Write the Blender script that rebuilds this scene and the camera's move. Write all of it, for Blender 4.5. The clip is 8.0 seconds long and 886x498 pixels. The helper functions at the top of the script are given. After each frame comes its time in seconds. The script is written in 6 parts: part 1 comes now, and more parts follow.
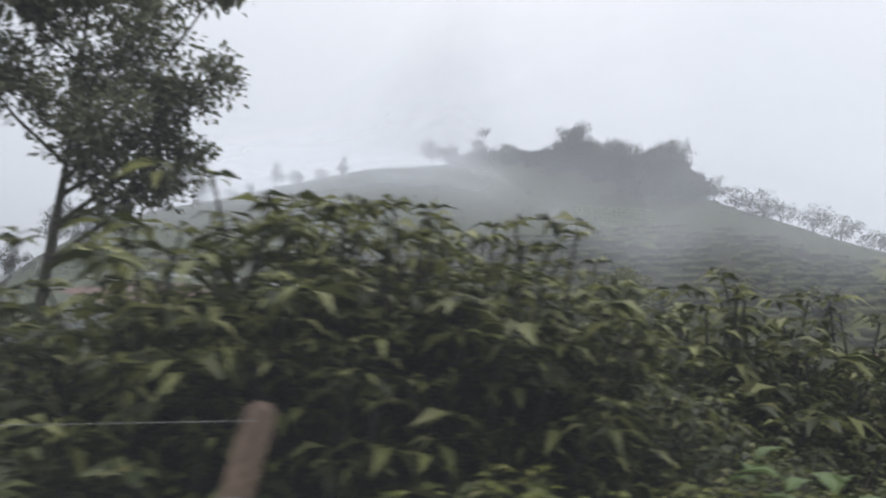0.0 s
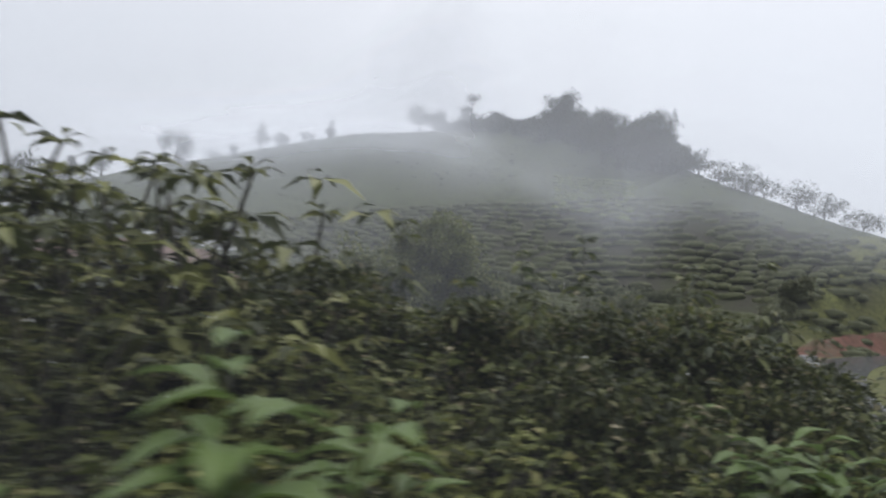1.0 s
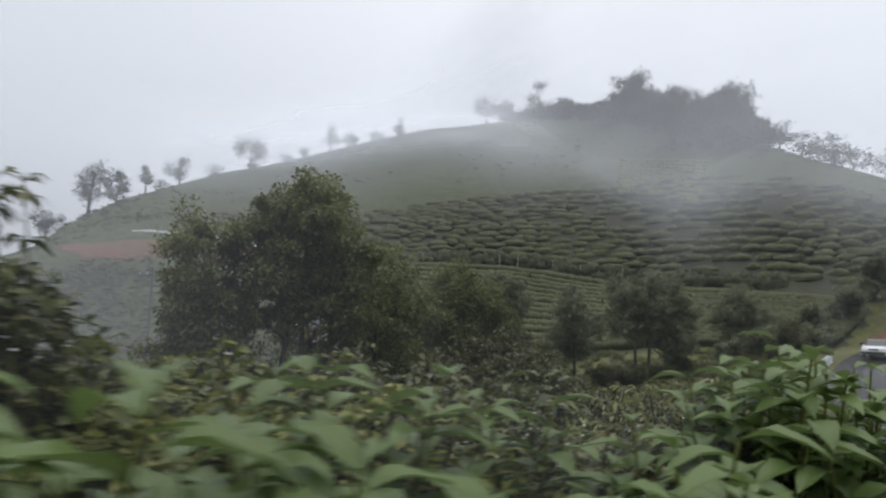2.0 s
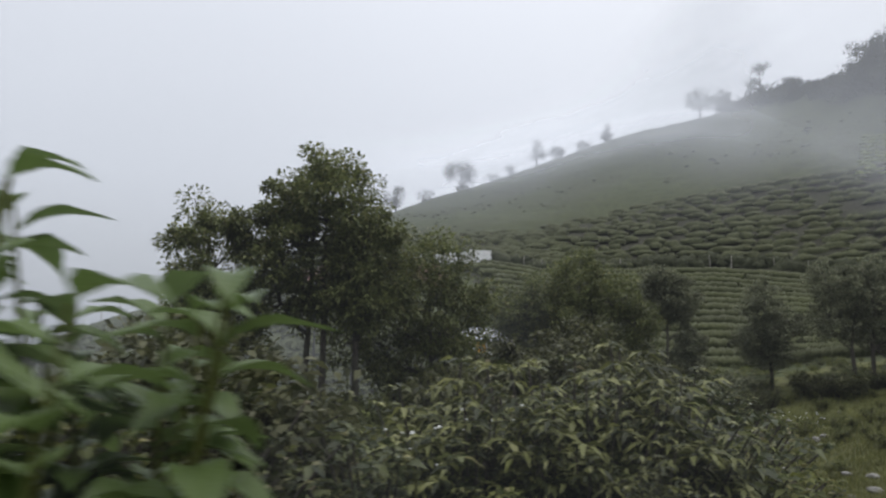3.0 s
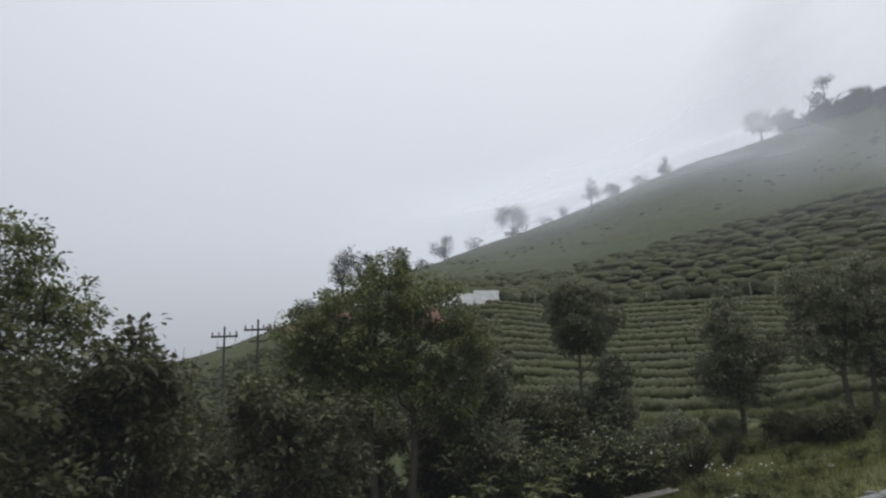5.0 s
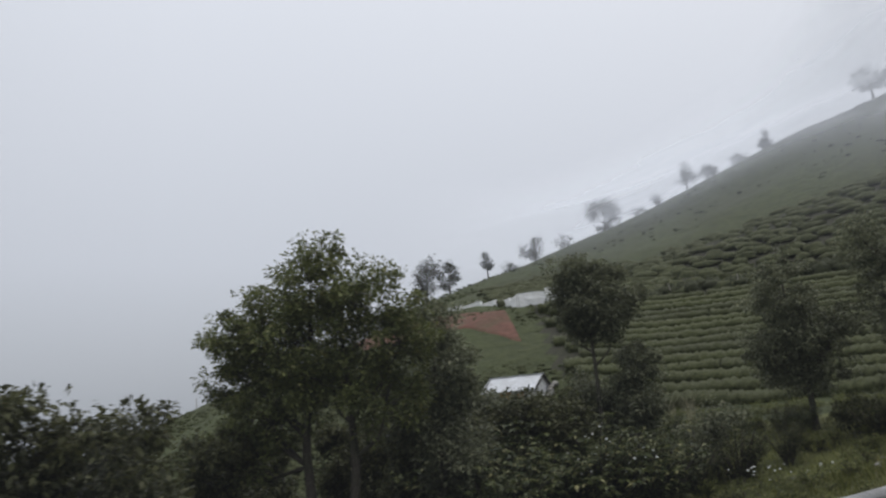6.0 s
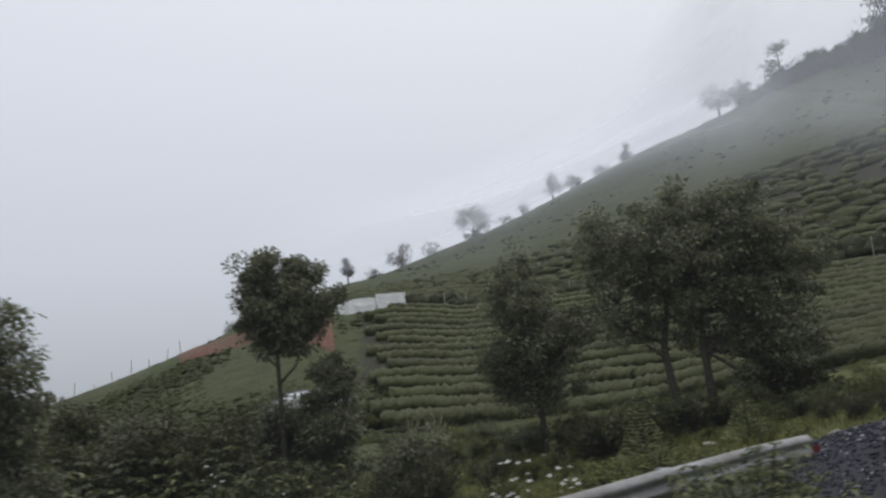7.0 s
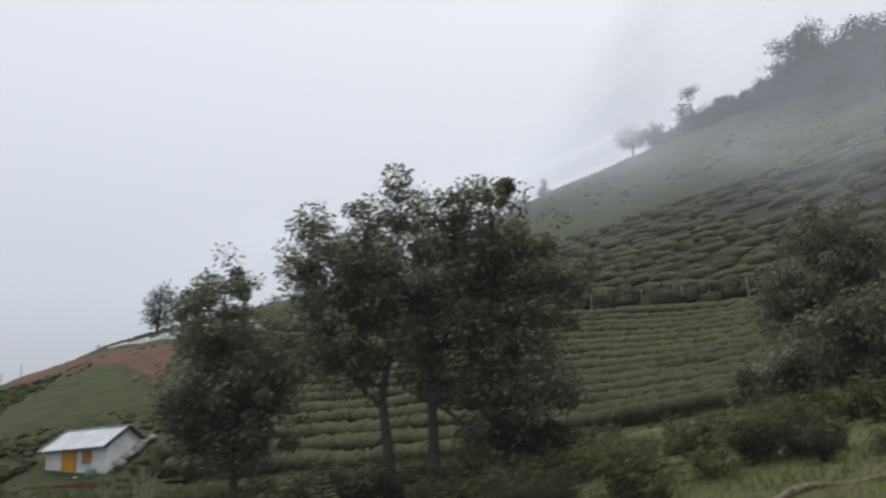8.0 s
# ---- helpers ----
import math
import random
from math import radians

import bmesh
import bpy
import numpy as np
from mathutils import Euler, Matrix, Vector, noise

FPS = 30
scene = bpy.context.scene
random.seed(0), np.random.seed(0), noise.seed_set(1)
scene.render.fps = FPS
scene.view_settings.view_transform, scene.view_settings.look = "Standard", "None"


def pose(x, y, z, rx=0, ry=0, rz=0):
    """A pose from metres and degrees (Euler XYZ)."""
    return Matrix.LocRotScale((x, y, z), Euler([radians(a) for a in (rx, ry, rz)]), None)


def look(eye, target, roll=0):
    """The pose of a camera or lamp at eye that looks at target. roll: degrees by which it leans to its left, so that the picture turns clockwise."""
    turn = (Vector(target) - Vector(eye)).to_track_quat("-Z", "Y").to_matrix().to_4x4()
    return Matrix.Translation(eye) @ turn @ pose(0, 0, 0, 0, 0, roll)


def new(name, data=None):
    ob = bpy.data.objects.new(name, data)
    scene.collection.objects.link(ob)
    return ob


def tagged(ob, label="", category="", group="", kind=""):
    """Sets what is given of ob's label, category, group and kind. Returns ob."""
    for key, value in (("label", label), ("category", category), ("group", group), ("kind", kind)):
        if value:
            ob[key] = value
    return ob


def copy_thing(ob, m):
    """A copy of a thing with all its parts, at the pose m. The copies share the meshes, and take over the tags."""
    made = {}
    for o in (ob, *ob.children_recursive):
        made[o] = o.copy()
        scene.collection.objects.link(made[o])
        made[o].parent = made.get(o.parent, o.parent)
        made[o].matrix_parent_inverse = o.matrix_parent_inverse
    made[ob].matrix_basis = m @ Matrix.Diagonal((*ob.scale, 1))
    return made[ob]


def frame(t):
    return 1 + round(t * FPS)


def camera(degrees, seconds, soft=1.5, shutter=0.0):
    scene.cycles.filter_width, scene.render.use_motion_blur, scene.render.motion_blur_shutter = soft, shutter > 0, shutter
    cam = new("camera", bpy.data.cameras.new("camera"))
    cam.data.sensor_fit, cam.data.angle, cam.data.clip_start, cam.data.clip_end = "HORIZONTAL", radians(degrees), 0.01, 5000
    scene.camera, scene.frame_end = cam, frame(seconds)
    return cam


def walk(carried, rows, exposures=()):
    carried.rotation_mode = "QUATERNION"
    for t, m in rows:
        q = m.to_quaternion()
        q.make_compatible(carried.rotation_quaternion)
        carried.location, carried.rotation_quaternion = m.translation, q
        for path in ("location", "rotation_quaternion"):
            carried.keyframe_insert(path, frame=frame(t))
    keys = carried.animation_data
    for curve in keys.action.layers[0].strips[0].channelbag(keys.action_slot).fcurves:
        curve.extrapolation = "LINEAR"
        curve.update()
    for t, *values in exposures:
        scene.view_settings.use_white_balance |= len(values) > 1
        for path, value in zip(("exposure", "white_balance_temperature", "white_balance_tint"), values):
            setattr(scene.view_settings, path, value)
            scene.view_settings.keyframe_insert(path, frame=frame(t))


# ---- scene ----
cam = camera(64.80, 8.0, soft=2.3, shutter=0.2)
PATH = [
    (0, look((-21.00, -14.45, 4.90), (-16.352, 4.763, 7.942), 1.20)),
    (0.5, look((-16.34, -13.25, 4.71), (-11.710, 6.026, 7.369), 1.34)),
    (1, look((-11.66, -11.99, 4.52), (-7.248, 7.382, 6.791), 3.28)),
    (1.5, look((-7.11, -10.63, 4.31), (-3.522, 8.921, 6.548), 2.19)),
    (1.8, look((-4.83, -9.76, 4.19), (-2.102, 9.950, 6.170), 2.98)),
    (2, look((-3.36, -9.05, 4.10), (-1.635, 10.767, 6.210), 1.94)),
    (2.2, look((-1.83, -8.19, 3.96), (-1.666, 11.691, 6.105), 1.88)),
    (3.3, look((4.11, -3.58, 3.16), (-1.390, 15.446, 5.925), -0.68)),
    (3.5, look((5.25, -2.62, 3.04), (-0.339, 16.364, 5.947), -1.28)),
    (4, look((8.12, 0.05, 2.75), (2.232, 18.925, 5.785), -2.53)),
    (4.5, look((10.80, 3.31, 2.59), (5.147, 22.073, 6.599), -3.10)),
    (4.7, look((11.40, 4.63, 2.45), (5.308, 23.240, 6.534), -2.60)),
    (5.8, look((15.07, 12.11, 1.94), (5.194, 28.928, 6.353), -3.14)),
    (6, look((15.59, 13.23, 1.78), (5.719, 30.006, 6.355), -4.90)),
    (6.5, look((18.07, 17.17, 1.65), (9.347, 34.508, 6.477), -2.92)),
    (7, look((20.25, 21.41, 1.65), (13.109, 39.532, 6.171), -6.18)),
    (7.2, look((21.21, 23.07, 1.61), (14.428, 41.321, 6.174), -5.06)),
    (7.5, look((22.62, 25.66, 1.56), (15.687, 43.893, 5.991), -5.75)),
    (8, look((25.16, 30.02, 1.72), (19.816, 48.560, 6.988), -4.92)),
]
walk(cam, PATH, ((0, 0.30), (2.2, 0.26), (3.5, 0.20), (4.5, 0.12), (6.0, -0.04), (6.6, -0.04), (7.2, 0.04), (8, 0.08)))

# ---- world and light ----
world = bpy.data.worlds.new("overcast_sky")
scene.world = world
world.use_nodes = True
wn, wl = world.node_tree.nodes, world.node_tree.links
wn.clear()
sky = wn.new("ShaderNodeTexSky")
sky.sky_type, sky.sun_disc = "NISHITA", False
sky.sun_elevation, sky.sun_rotation = radians(58), radians(20)
sky.air_density, sky.dust_density = 1.5, 6.0
sky_dim = wn.new("ShaderNodeMixRGB")
sky_dim.blend_type, sky_dim.inputs[0].default_value = "MULTIPLY", 1.0
sky_dim.inputs[2].default_value = (0.08, 0.08, 0.08, 1)
wl.new(sky.outputs[0], sky_dim.inputs[1])
w_coord = wn.new("ShaderNodeTexCoord")
w_sep = wn.new("ShaderNodeSeparateXYZ")
w_ramp = wn.new("ShaderNodeValToRGB")
wl.new(w_coord.outputs["Generated"], w_sep.inputs[0])
wl.new(w_sep.outputs[2], w_ramp.inputs[0])
r0 = w_ramp.color_ramp
r0.elements[0].position, r0.elements[0].color = 0.0, (0.38, 0.41, 0.455, 1)
r0.elements[1].position, r0.elements[1].color = 0.55, (0.80, 0.835, 0.91, 1)
mid = r0.elements.new(0.22)
mid.color = (0.62, 0.655, 0.73, 1)
sky_mix = wn.new("ShaderNodeMixRGB")
sky_mix.inputs[0].default_value = 0.90
wl.new(sky_dim.outputs[0], sky_mix.inputs[1])
wl.new(w_ramp.outputs[0], sky_mix.inputs[2])
w_bg = wn.new("ShaderNodeBackground")
w_bg.inputs[1].default_value = 1.0
w_out = wn.new("ShaderNodeOutputWorld")
wl.new(sky_mix.outputs[0], w_bg.inputs[0])
wl.new(w_bg.outputs[0], w_out.inputs[0])

sun_data = bpy.data.lights.new("sun", "SUN")
sun_data.energy, sun_data.angle, sun_data.color = 1.3, radians(60), (1.0, 0.98, 0.95)
sun = new("sun", sun_data)
sun.matrix_world = look((0, 0, 60), (-8, -6, 0))

# ---- materials ----
def material(name, rough=0.7, metal=0.0, spec=0.4):
    m = bpy.data.materials.new(name)
    m.use_nodes = True
    n = m.node_tree.nodes
    b = n["Principled BSDF"]
    b.inputs["Roughness"].default_value, b.inputs["Metallic"].default_value = rough, metal
    b.inputs["Specular IOR Level"].default_value = spec
    return m, n, m.node_tree.links, b


def olive(*colours):
    """Greens of a wet highland: a little greyer and browner than meadow green."""
    return [(c[0] * 1.10, c[1], c[2] * 0.86) if c[1] > c[0] * 1.03 and c[2] < c[1] * 0.85 else c for c in colours]


def two_scale(name, dark, light, stain, size_a, size_b, rough=0.8, bump=0.3, bump_size=None, metal=0.0, stain_amount=0.5, island=0.0):
    """A surface with a fine grain, a broad change between two colours, stains and a relief."""
    dark, light, stain = olive(dark, light, stain)
    m, n, l, b = material(name, rough, metal)
    co = n.new("ShaderNodeNewGeometry")
    na = n.new("ShaderNodeTexNoise")
    na.inputs["Scale"].default_value, na.inputs["Detail"].default_value, na.inputs["Roughness"].default_value = 1 / size_a, 6, 0.65
    nb = n.new("ShaderNodeTexNoise")
    nb.inputs["Scale"].default_value, nb.inputs["Detail"].default_value = 1 / size_b, 4
    l.new(co.outputs["Position"], na.inputs["Vector"])
    l.new(co.outputs["Position"], nb.inputs["Vector"])
    ra = n.new("ShaderNodeValToRGB")
    ra.color_ramp.elements[0].position, ra.color_ramp.elements[1].position = 0.34, 0.66
    ra.color_ramp.elements[0].color, ra.color_ramp.elements[1].color = (*dark, 1), (*light, 1)
    l.new(na.outputs["Fac"], ra.inputs[0])
    rb = n.new("ShaderNodeValToRGB")
    rb.color_ramp.elements[0].position, rb.color_ramp.elements[1].position = 0.42, 0.68
    rb.color_ramp.elements[1].color = (stain_amount,) * 3 + (1,)
    l.new(nb.outputs["Fac"], rb.inputs[0])
    mix = n.new("ShaderNodeMixRGB")
    l.new(rb.outputs[0], mix.inputs[0])
    l.new(ra.outputs[0], mix.inputs[1])
    mix.inputs[2].default_value = (*stain, 1)
    last = mix
    if island:
        ob = n.new("ShaderNodeObjectInfo")
        hs = n.new("ShaderNodeHueSaturation")
        mr = n.new("ShaderNodeMapRange")
        mr.inputs[3].default_value, mr.inputs[4].default_value = 1 - island, 1 + island
        l.new(ob.outputs["Random"], mr.inputs[0])
        l.new(mr.outputs[0], hs.inputs["Value"])
        l.new(last.outputs[0], hs.inputs["Color"])
        last = hs
    l.new(last.outputs[0], b.inputs["Base Color"])
    if bump:
        bp = n.new("ShaderNodeBump")
        bp.inputs["Strength"].default_value, bp.inputs["Distance"].default_value = bump, (bump_size or size_a) * 0.5
        l.new(na.outputs["Fac"], bp.inputs["Height"])
        l.new(bp.outputs[0], b.inputs["Normal"])
    return m


def leaf_material(name, dark, light, old, rough=0.45, see_through=0.36, shade=0.2):
    """Leaves: every leaf its own shade between two greens, a few yellowed ones, veins by noise, light passing through."""
    dark, light, old = olive(dark, light, old)
    m, n, l, b = material(name, rough, 0.0, 0.22)
    geo = n.new("ShaderNodeNewGeometry")
    ramp = n.new("ShaderNodeValToRGB")
    e = ramp.color_ramp.elements
    e[0].position, e[0].color, e[1].position, e[1].color = shade, (*dark, 1), 0.9, (*light, 1)
    top = e.new(0.97)
    top.color = (*old, 1)
    l.new(geo.outputs["Random Per Island"], ramp.inputs[0])
    no = n.new("ShaderNodeTexNoise")
    no.inputs["Scale"].default_value, no.inputs["Detail"].default_value = 0.45, 5
    l.new(geo.outputs["Position"], no.inputs["Vector"])
    hs = n.new("ShaderNodeHueSaturation")
    mr = n.new("ShaderNodeMapRange")
    mr.inputs[1].default_value, mr.inputs[2].default_value = 0.3, 0.7
    mr.inputs[3].default_value, mr.inputs[4].default_value = 0.75, 1.25
    l.new(no.outputs["Fac"], mr.inputs[0])
    l.new(mr.outputs[0], hs.inputs["Value"])
    l.new(ramp.outputs[0], hs.inputs["Color"])
    l.new(hs.outputs[0], b.inputs["Base Color"])
    fine = n.new("ShaderNodeTexNoise")
    fine.inputs["Scale"].default_value = 60
    l.new(geo.outputs["Position"], fine.inputs["Vector"])
    bp = n.new("ShaderNodeBump")
    bp.inputs["Strength"].default_value, bp.inputs["Distance"].default_value = 0.25, 0.01
    l.new(fine.outputs["Fac"], bp.inputs["Height"])
    l.new(bp.outputs[0], b.inputs["Normal"])
    tr = n.new("ShaderNodeBsdfTranslucent")
    l.new(hs.outputs[0], tr.inputs[0])
    mix = n.new("ShaderNodeMixShader")
    mix.inputs[0].default_value = see_through
    l.new(b.outputs[0], mix.inputs[1])
    l.new(tr.outputs[0], mix.inputs[2])
    l.new(mix.outputs[0], n["Material Output"].inputs[0])
    return m


GRASS = two_scale("grass_ground", (0.048, 0.060, 0.019), (0.115, 0.130, 0.040), (0.042, 0.036, 0.019), 0.5, 5.0, 0.95, 0.6)
SLOPE = two_scale("hill_growth", (0.027, 0.039, 0.014), (0.056, 0.074, 0.027), (0.036, 0.042, 0.020), 1.6, 22.0, 0.95, 0.6)
SOIL = two_scale("red_soil", (0.092, 0.042, 0.029), (0.155, 0.070, 0.047), (0.070, 0.066, 0.032), 0.8, 4.0, 0.95, 0.6, stain_amount=0.7)
# Field soil kept near black: shade between the tea rows is in its colour.
SHADED_SOIL = two_scale("shaded_field_soil", (0.020, 0.020, 0.012), (0.045, 0.042, 0.027), (0.032, 0.042, 0.018), 0.4, 4.0, 0.95, 0.6)
BARK = two_scale("bark", (0.03, 0.025, 0.02), (0.09, 0.078, 0.062), (0.04, 0.05, 0.03), 0.06, 0.6, 0.9, 0.6)
ASPHALT = two_scale("wet_asphalt", (0.04, 0.042, 0.046), (0.065, 0.066, 0.07), (0.03, 0.031, 0.034), 0.05, 2.5, 0.22, 0.1)
TEA = two_scale("tea_leaves", (0.022, 0.030, 0.009), (0.062, 0.076, 0.024), (0.036, 0.043, 0.017), 0.16, 5.0, 0.85, 1.0, bump_size=0.3, island=0.15)
TEA_DARK = two_scale("old_tea_leaves", (0.036, 0.047, 0.023), (0.078, 0.092, 0.044), (0.054, 0.062, 0.032), 0.45, 7.0, 0.85, 0.9)
LEAF_TREE = leaf_material("tree_leaves", (0.082, 0.106, 0.048), (0.165, 0.198, 0.080), (0.19, 0.20, 0.10))
# Paler, bluer leaf green: distance haze over the mid-field trees is mixed in.
LEAF_HAZED = leaf_material("hazed_tree_leaves", (0.098, 0.118, 0.086), (0.188, 0.216, 0.150), (0.22, 0.24, 0.17))
LEAF_LANCE = leaf_material("shrub_leaves", (0.032, 0.043, 0.017), (0.205, 0.236, 0.098), (0.30, 0.30, 0.14), 0.38, shade=0.35)
LEAF_BROAD = leaf_material("broad_leaves", (0.052, 0.098, 0.034), (0.140, 0.212, 0.078), (0.25, 0.29, 0.11), 0.36, 0.32)
LEAF_WEED = leaf_material("weed_leaves", (0.055, 0.074, 0.021), (0.165, 0.195, 0.060), (0.26, 0.24, 0.10), 0.5)
LEAF_BROWN = leaf_material("bramble_leaves", (0.030, 0.040, 0.017), (0.118, 0.142, 0.056), (0.24, 0.21, 0.13), 0.42, shade=0.45)
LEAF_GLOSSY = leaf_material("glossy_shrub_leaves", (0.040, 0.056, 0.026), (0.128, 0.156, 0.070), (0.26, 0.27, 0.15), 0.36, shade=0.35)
LEAF_PALE = leaf_material("pale_plant_leaves", (0.11, 0.14, 0.065), (0.22, 0.26, 0.13), (0.28, 0.28, 0.15), 0.5)
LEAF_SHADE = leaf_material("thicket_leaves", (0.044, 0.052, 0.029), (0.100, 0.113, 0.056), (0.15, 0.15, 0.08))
LEAF_FAR = leaf_material("far_tree_leaves", (0.03, 0.038, 0.025), (0.07, 0.08, 0.05), (0.09, 0.09, 0.06), 0.8)

# ---- the plan: road and land ----
ROAD = np.array([(-60, -22.5, 4.2), (-40, -18.6, 3.7), (-21, -14.4, 3.2), (-11.7, -12.0, 2.85), (-4.8, -9.8, 2.5), (-1.8, -8.2, 2.3), (4.1, -3.6, 1.5),
                 (8.1, 0.05, 1.1), (11.4, 4.6, 0.8), (15.1, 12.1, 0.3), (18.1, 17.2, 0.0), (21.2, 23.1, -0.05), (25.2, 30.0, 0.05), (30.2, 37.8, 1.0),
                 (37.2, 46.0, 2.4), (47, 54.0, 3.4), (62, 59.0, 4.4), (85, 62.0, 5.5)])


def along(line, step):
    """Points at even steps along a bent line, its corners rounded."""
    pts = line.copy()
    for _ in range(3):
        q, r = pts[:-1] * 0.75 + pts[1:] * 0.25, pts[:-1] * 0.25 + pts[1:] * 0.75
        pts = np.vstack([pts[:1], np.stack([q, r], 1).reshape(-1, pts.shape[1]), pts[-1:]])
    s = np.r_[0, np.cumsum(np.linalg.norm(np.diff(pts[:, :2], axis=0), axis=1))]
    at = np.arange(0, s[-1], step)
    return np.stack([np.interp(at, s, pts[:, k]) for k in range(pts.shape[1])], 1)


LANE = along(ROAD, 0.5)
LANE_DIR = np.gradient(LANE[:, :2], axis=0)
LANE_DIR /= np.linalg.norm(LANE_DIR, axis=1, keepdims=True)


def beside(x, y):
    """Metres to the left of the driven lane (minus: to its right), and the road's height there."""
    x, y = np.atleast_1d(x).astype(float), np.atleast_1d(y).astype(float)
    off, high = np.empty(len(x)), np.empty(len(x))
    for a in range(0, len(x), 4000):
        dx, dy = x[a : a + 4000, None] - LANE[None, :, 0], y[a : a + 4000, None] - LANE[None, :, 1]
        d2 = dx * dx + dy * dy
        k = d2.argmin(1)
        i = np.arange(len(k))
        side = LANE_DIR[k, 0] * dy[i, k] - LANE_DIR[k, 1] * dx[i, k]
        off[a : a + 4000], high[a : a + 4000] = np.sign(side) * np.sqrt(d2[i, k]), LANE[k, 2]
    return off, high


HILL_AT = (10.0, 40.0)
BEARING = (-180, -130, -95, -75, -60, -47.5, -36.6, -25, -17.5, -9.8, -4, 6, 11.7, 21.6, 33.5, 45, 58.7, 80, 130, 180)
RIDGE_R = (140, 140, 120, 105, 100, 88, 129, 185, 194, 194, 192, 175, 159, 145, 113, 96, 92, 90, 120, 140)
RIDGE_Z = (-14, -15, -12, -5.6, 7.7, 13.2, 28.6, 46.2, 55.4, 63.1, 72.7, 74, 72, 66.8, 51.0, 36.9, 26.1, 13.9, 4.0, -14)
TERRACE_R = (60, 60, 60, 60, 60, 60, 60, 62.5, 60.5, 63, 64.5, 66, 64.5, 60, 54, 52, 50, 50, 60, 60)
TERRACE_Z = (-6, -7, -7, -3, 2, 8.3, 13.2, 15.2, 13.2, 13.4, 13.5, 13.7, 12.6, 10.7, 9.8, 9.3, 8, 6, 2, -6)
FOOT_R = (25, 25, 28, 30, 30, 30, 30, 28, 27, 26, 25, 25, 26, 30, 36, 38, 40, 40, 40, 25)
FOOT_Z = (-2.6, -2.8, -3, -3, -1.5, 0.4, 0.8, 0.5, 0.4, 0.2, 0.1, 0.2, 0.4, 1.2, 2.0, 2.2, 2.5, 2.5, 1, -2.6)


def smooth(v):
    v = np.clip(v, 0, 1)
    return v * v * (3 - 2 * v)


def hill(x, y):
    x, y = np.atleast_1d(x).astype(float), np.atleast_1d(y).astype(float)
    dx, dy = x - HILL_AT[0], y - HILL_AT[1]
    r, b = np.hypot(dx, dy), np.degrees(np.arctan2(dx, dy))
    total = 0
    for turn in (-5, -2.5, 0, 2.5, 5):
        rr, rz, tr, tz, fr, fz = [np.interp(b + turn, BEARING, t) for t in (RIDGE_R, RIDGE_Z, TERRACE_R, TERRACE_Z, FOOT_R, FOOT_Z)]
        for s in (0.94, 0.98, 1.02, 1.06):
            q = r * s
            rim = np.minimum(fz + 0.3, 0.45)
            z = -1.6 + (rim + 1.6) * smooth(q / 12) + (fz - rim) * np.clip((q - 12) / (fr - 12), 0, 1)
            z = np.where(q > fr, fz + (tz - fz) * np.clip((q - fr) / (tr - fr), 0, 1), z)
            z = np.where(q > tr, tz + (rz - tz) * np.clip((q - tr) / (rr - tr), 0, 1), z)
            z = np.where(q > rr, rz - 0.42 * (q - rr), z)
            total = total + np.maximum(z, -30)
    return total / 20


def ground(x, y):
    x, y = np.atleast_1d(x).astype(float), np.atleast_1d(y).astype(float)
    off, high = beside(x, y)
    far = np.where(off > 0, smooth((off - 4.2) / 9.0), smooth((-off - 8) / 45))
    z = high + (hill(x, y) - high) * far
    under = (off < 2.4) & (off > -5.8)
    return np.where(under, z - 0.06, z - 0.25 * smooth((off - 2.4) / 1.5) * (off > 0))


def gz(x, y):
    return float(ground(x, y)[0])


# ---- mesh tools ----
def mesh_of(name, verts, faces, mat, smooth_shade=False):
    me = bpy.data.meshes.new(name)
    verts = np.asarray(verts, dtype=np.float32)
    faces = np.asarray(faces, dtype=np.int32)
    k = faces.shape[1]
    me.vertices.add(len(verts))
    me.vertices.foreach_set("co", verts.ravel())
    me.loops.add(faces.size)
    me.loops.foreach_set("vertex_index", faces.ravel())
    me.polygons.add(len(faces))
    me.polygons.foreach_set("loop_start", np.arange(len(faces), dtype=np.int32) * k)
    me.polygons.foreach_set("loop_total", np.full(len(faces), k, dtype=np.int32))
    if smooth_shade:
        me.polygons.foreach_set("use_smooth", np.ones(len(faces), dtype=bool))
    me.update(calc_edges=True)
    me.materials.append(mat)
    return me


def part(name, data, mat, parent=None, label=""):
    """Links a mesh, or a bmesh with a material, as one object under a thing or a part."""
    if isinstance(data, bmesh.types.BMesh):
        me = bpy.data.meshes.new(name)
        data.to_mesh(me)
        data.free()
        me.materials.append(mat)
    else:
        me = data
    ob = new(name, me)
    ob.parent = parent
    return tagged(ob, label)


def thing(name, x, y, z, turn=0.0, label="", category="", group="", kind=""):
    ob = new(name)
    ob.matrix_basis = pose(x, y, z, 0, 0, turn)
    return tagged(ob, label, category, group, kind)


def grid_faces(rows, cols):
    a = (np.arange(rows - 1)[:, None] * cols + np.arange(cols - 1)[None]).ravel()
    return np.stack([a, a + 1, a + cols + 1, a + cols], 1)


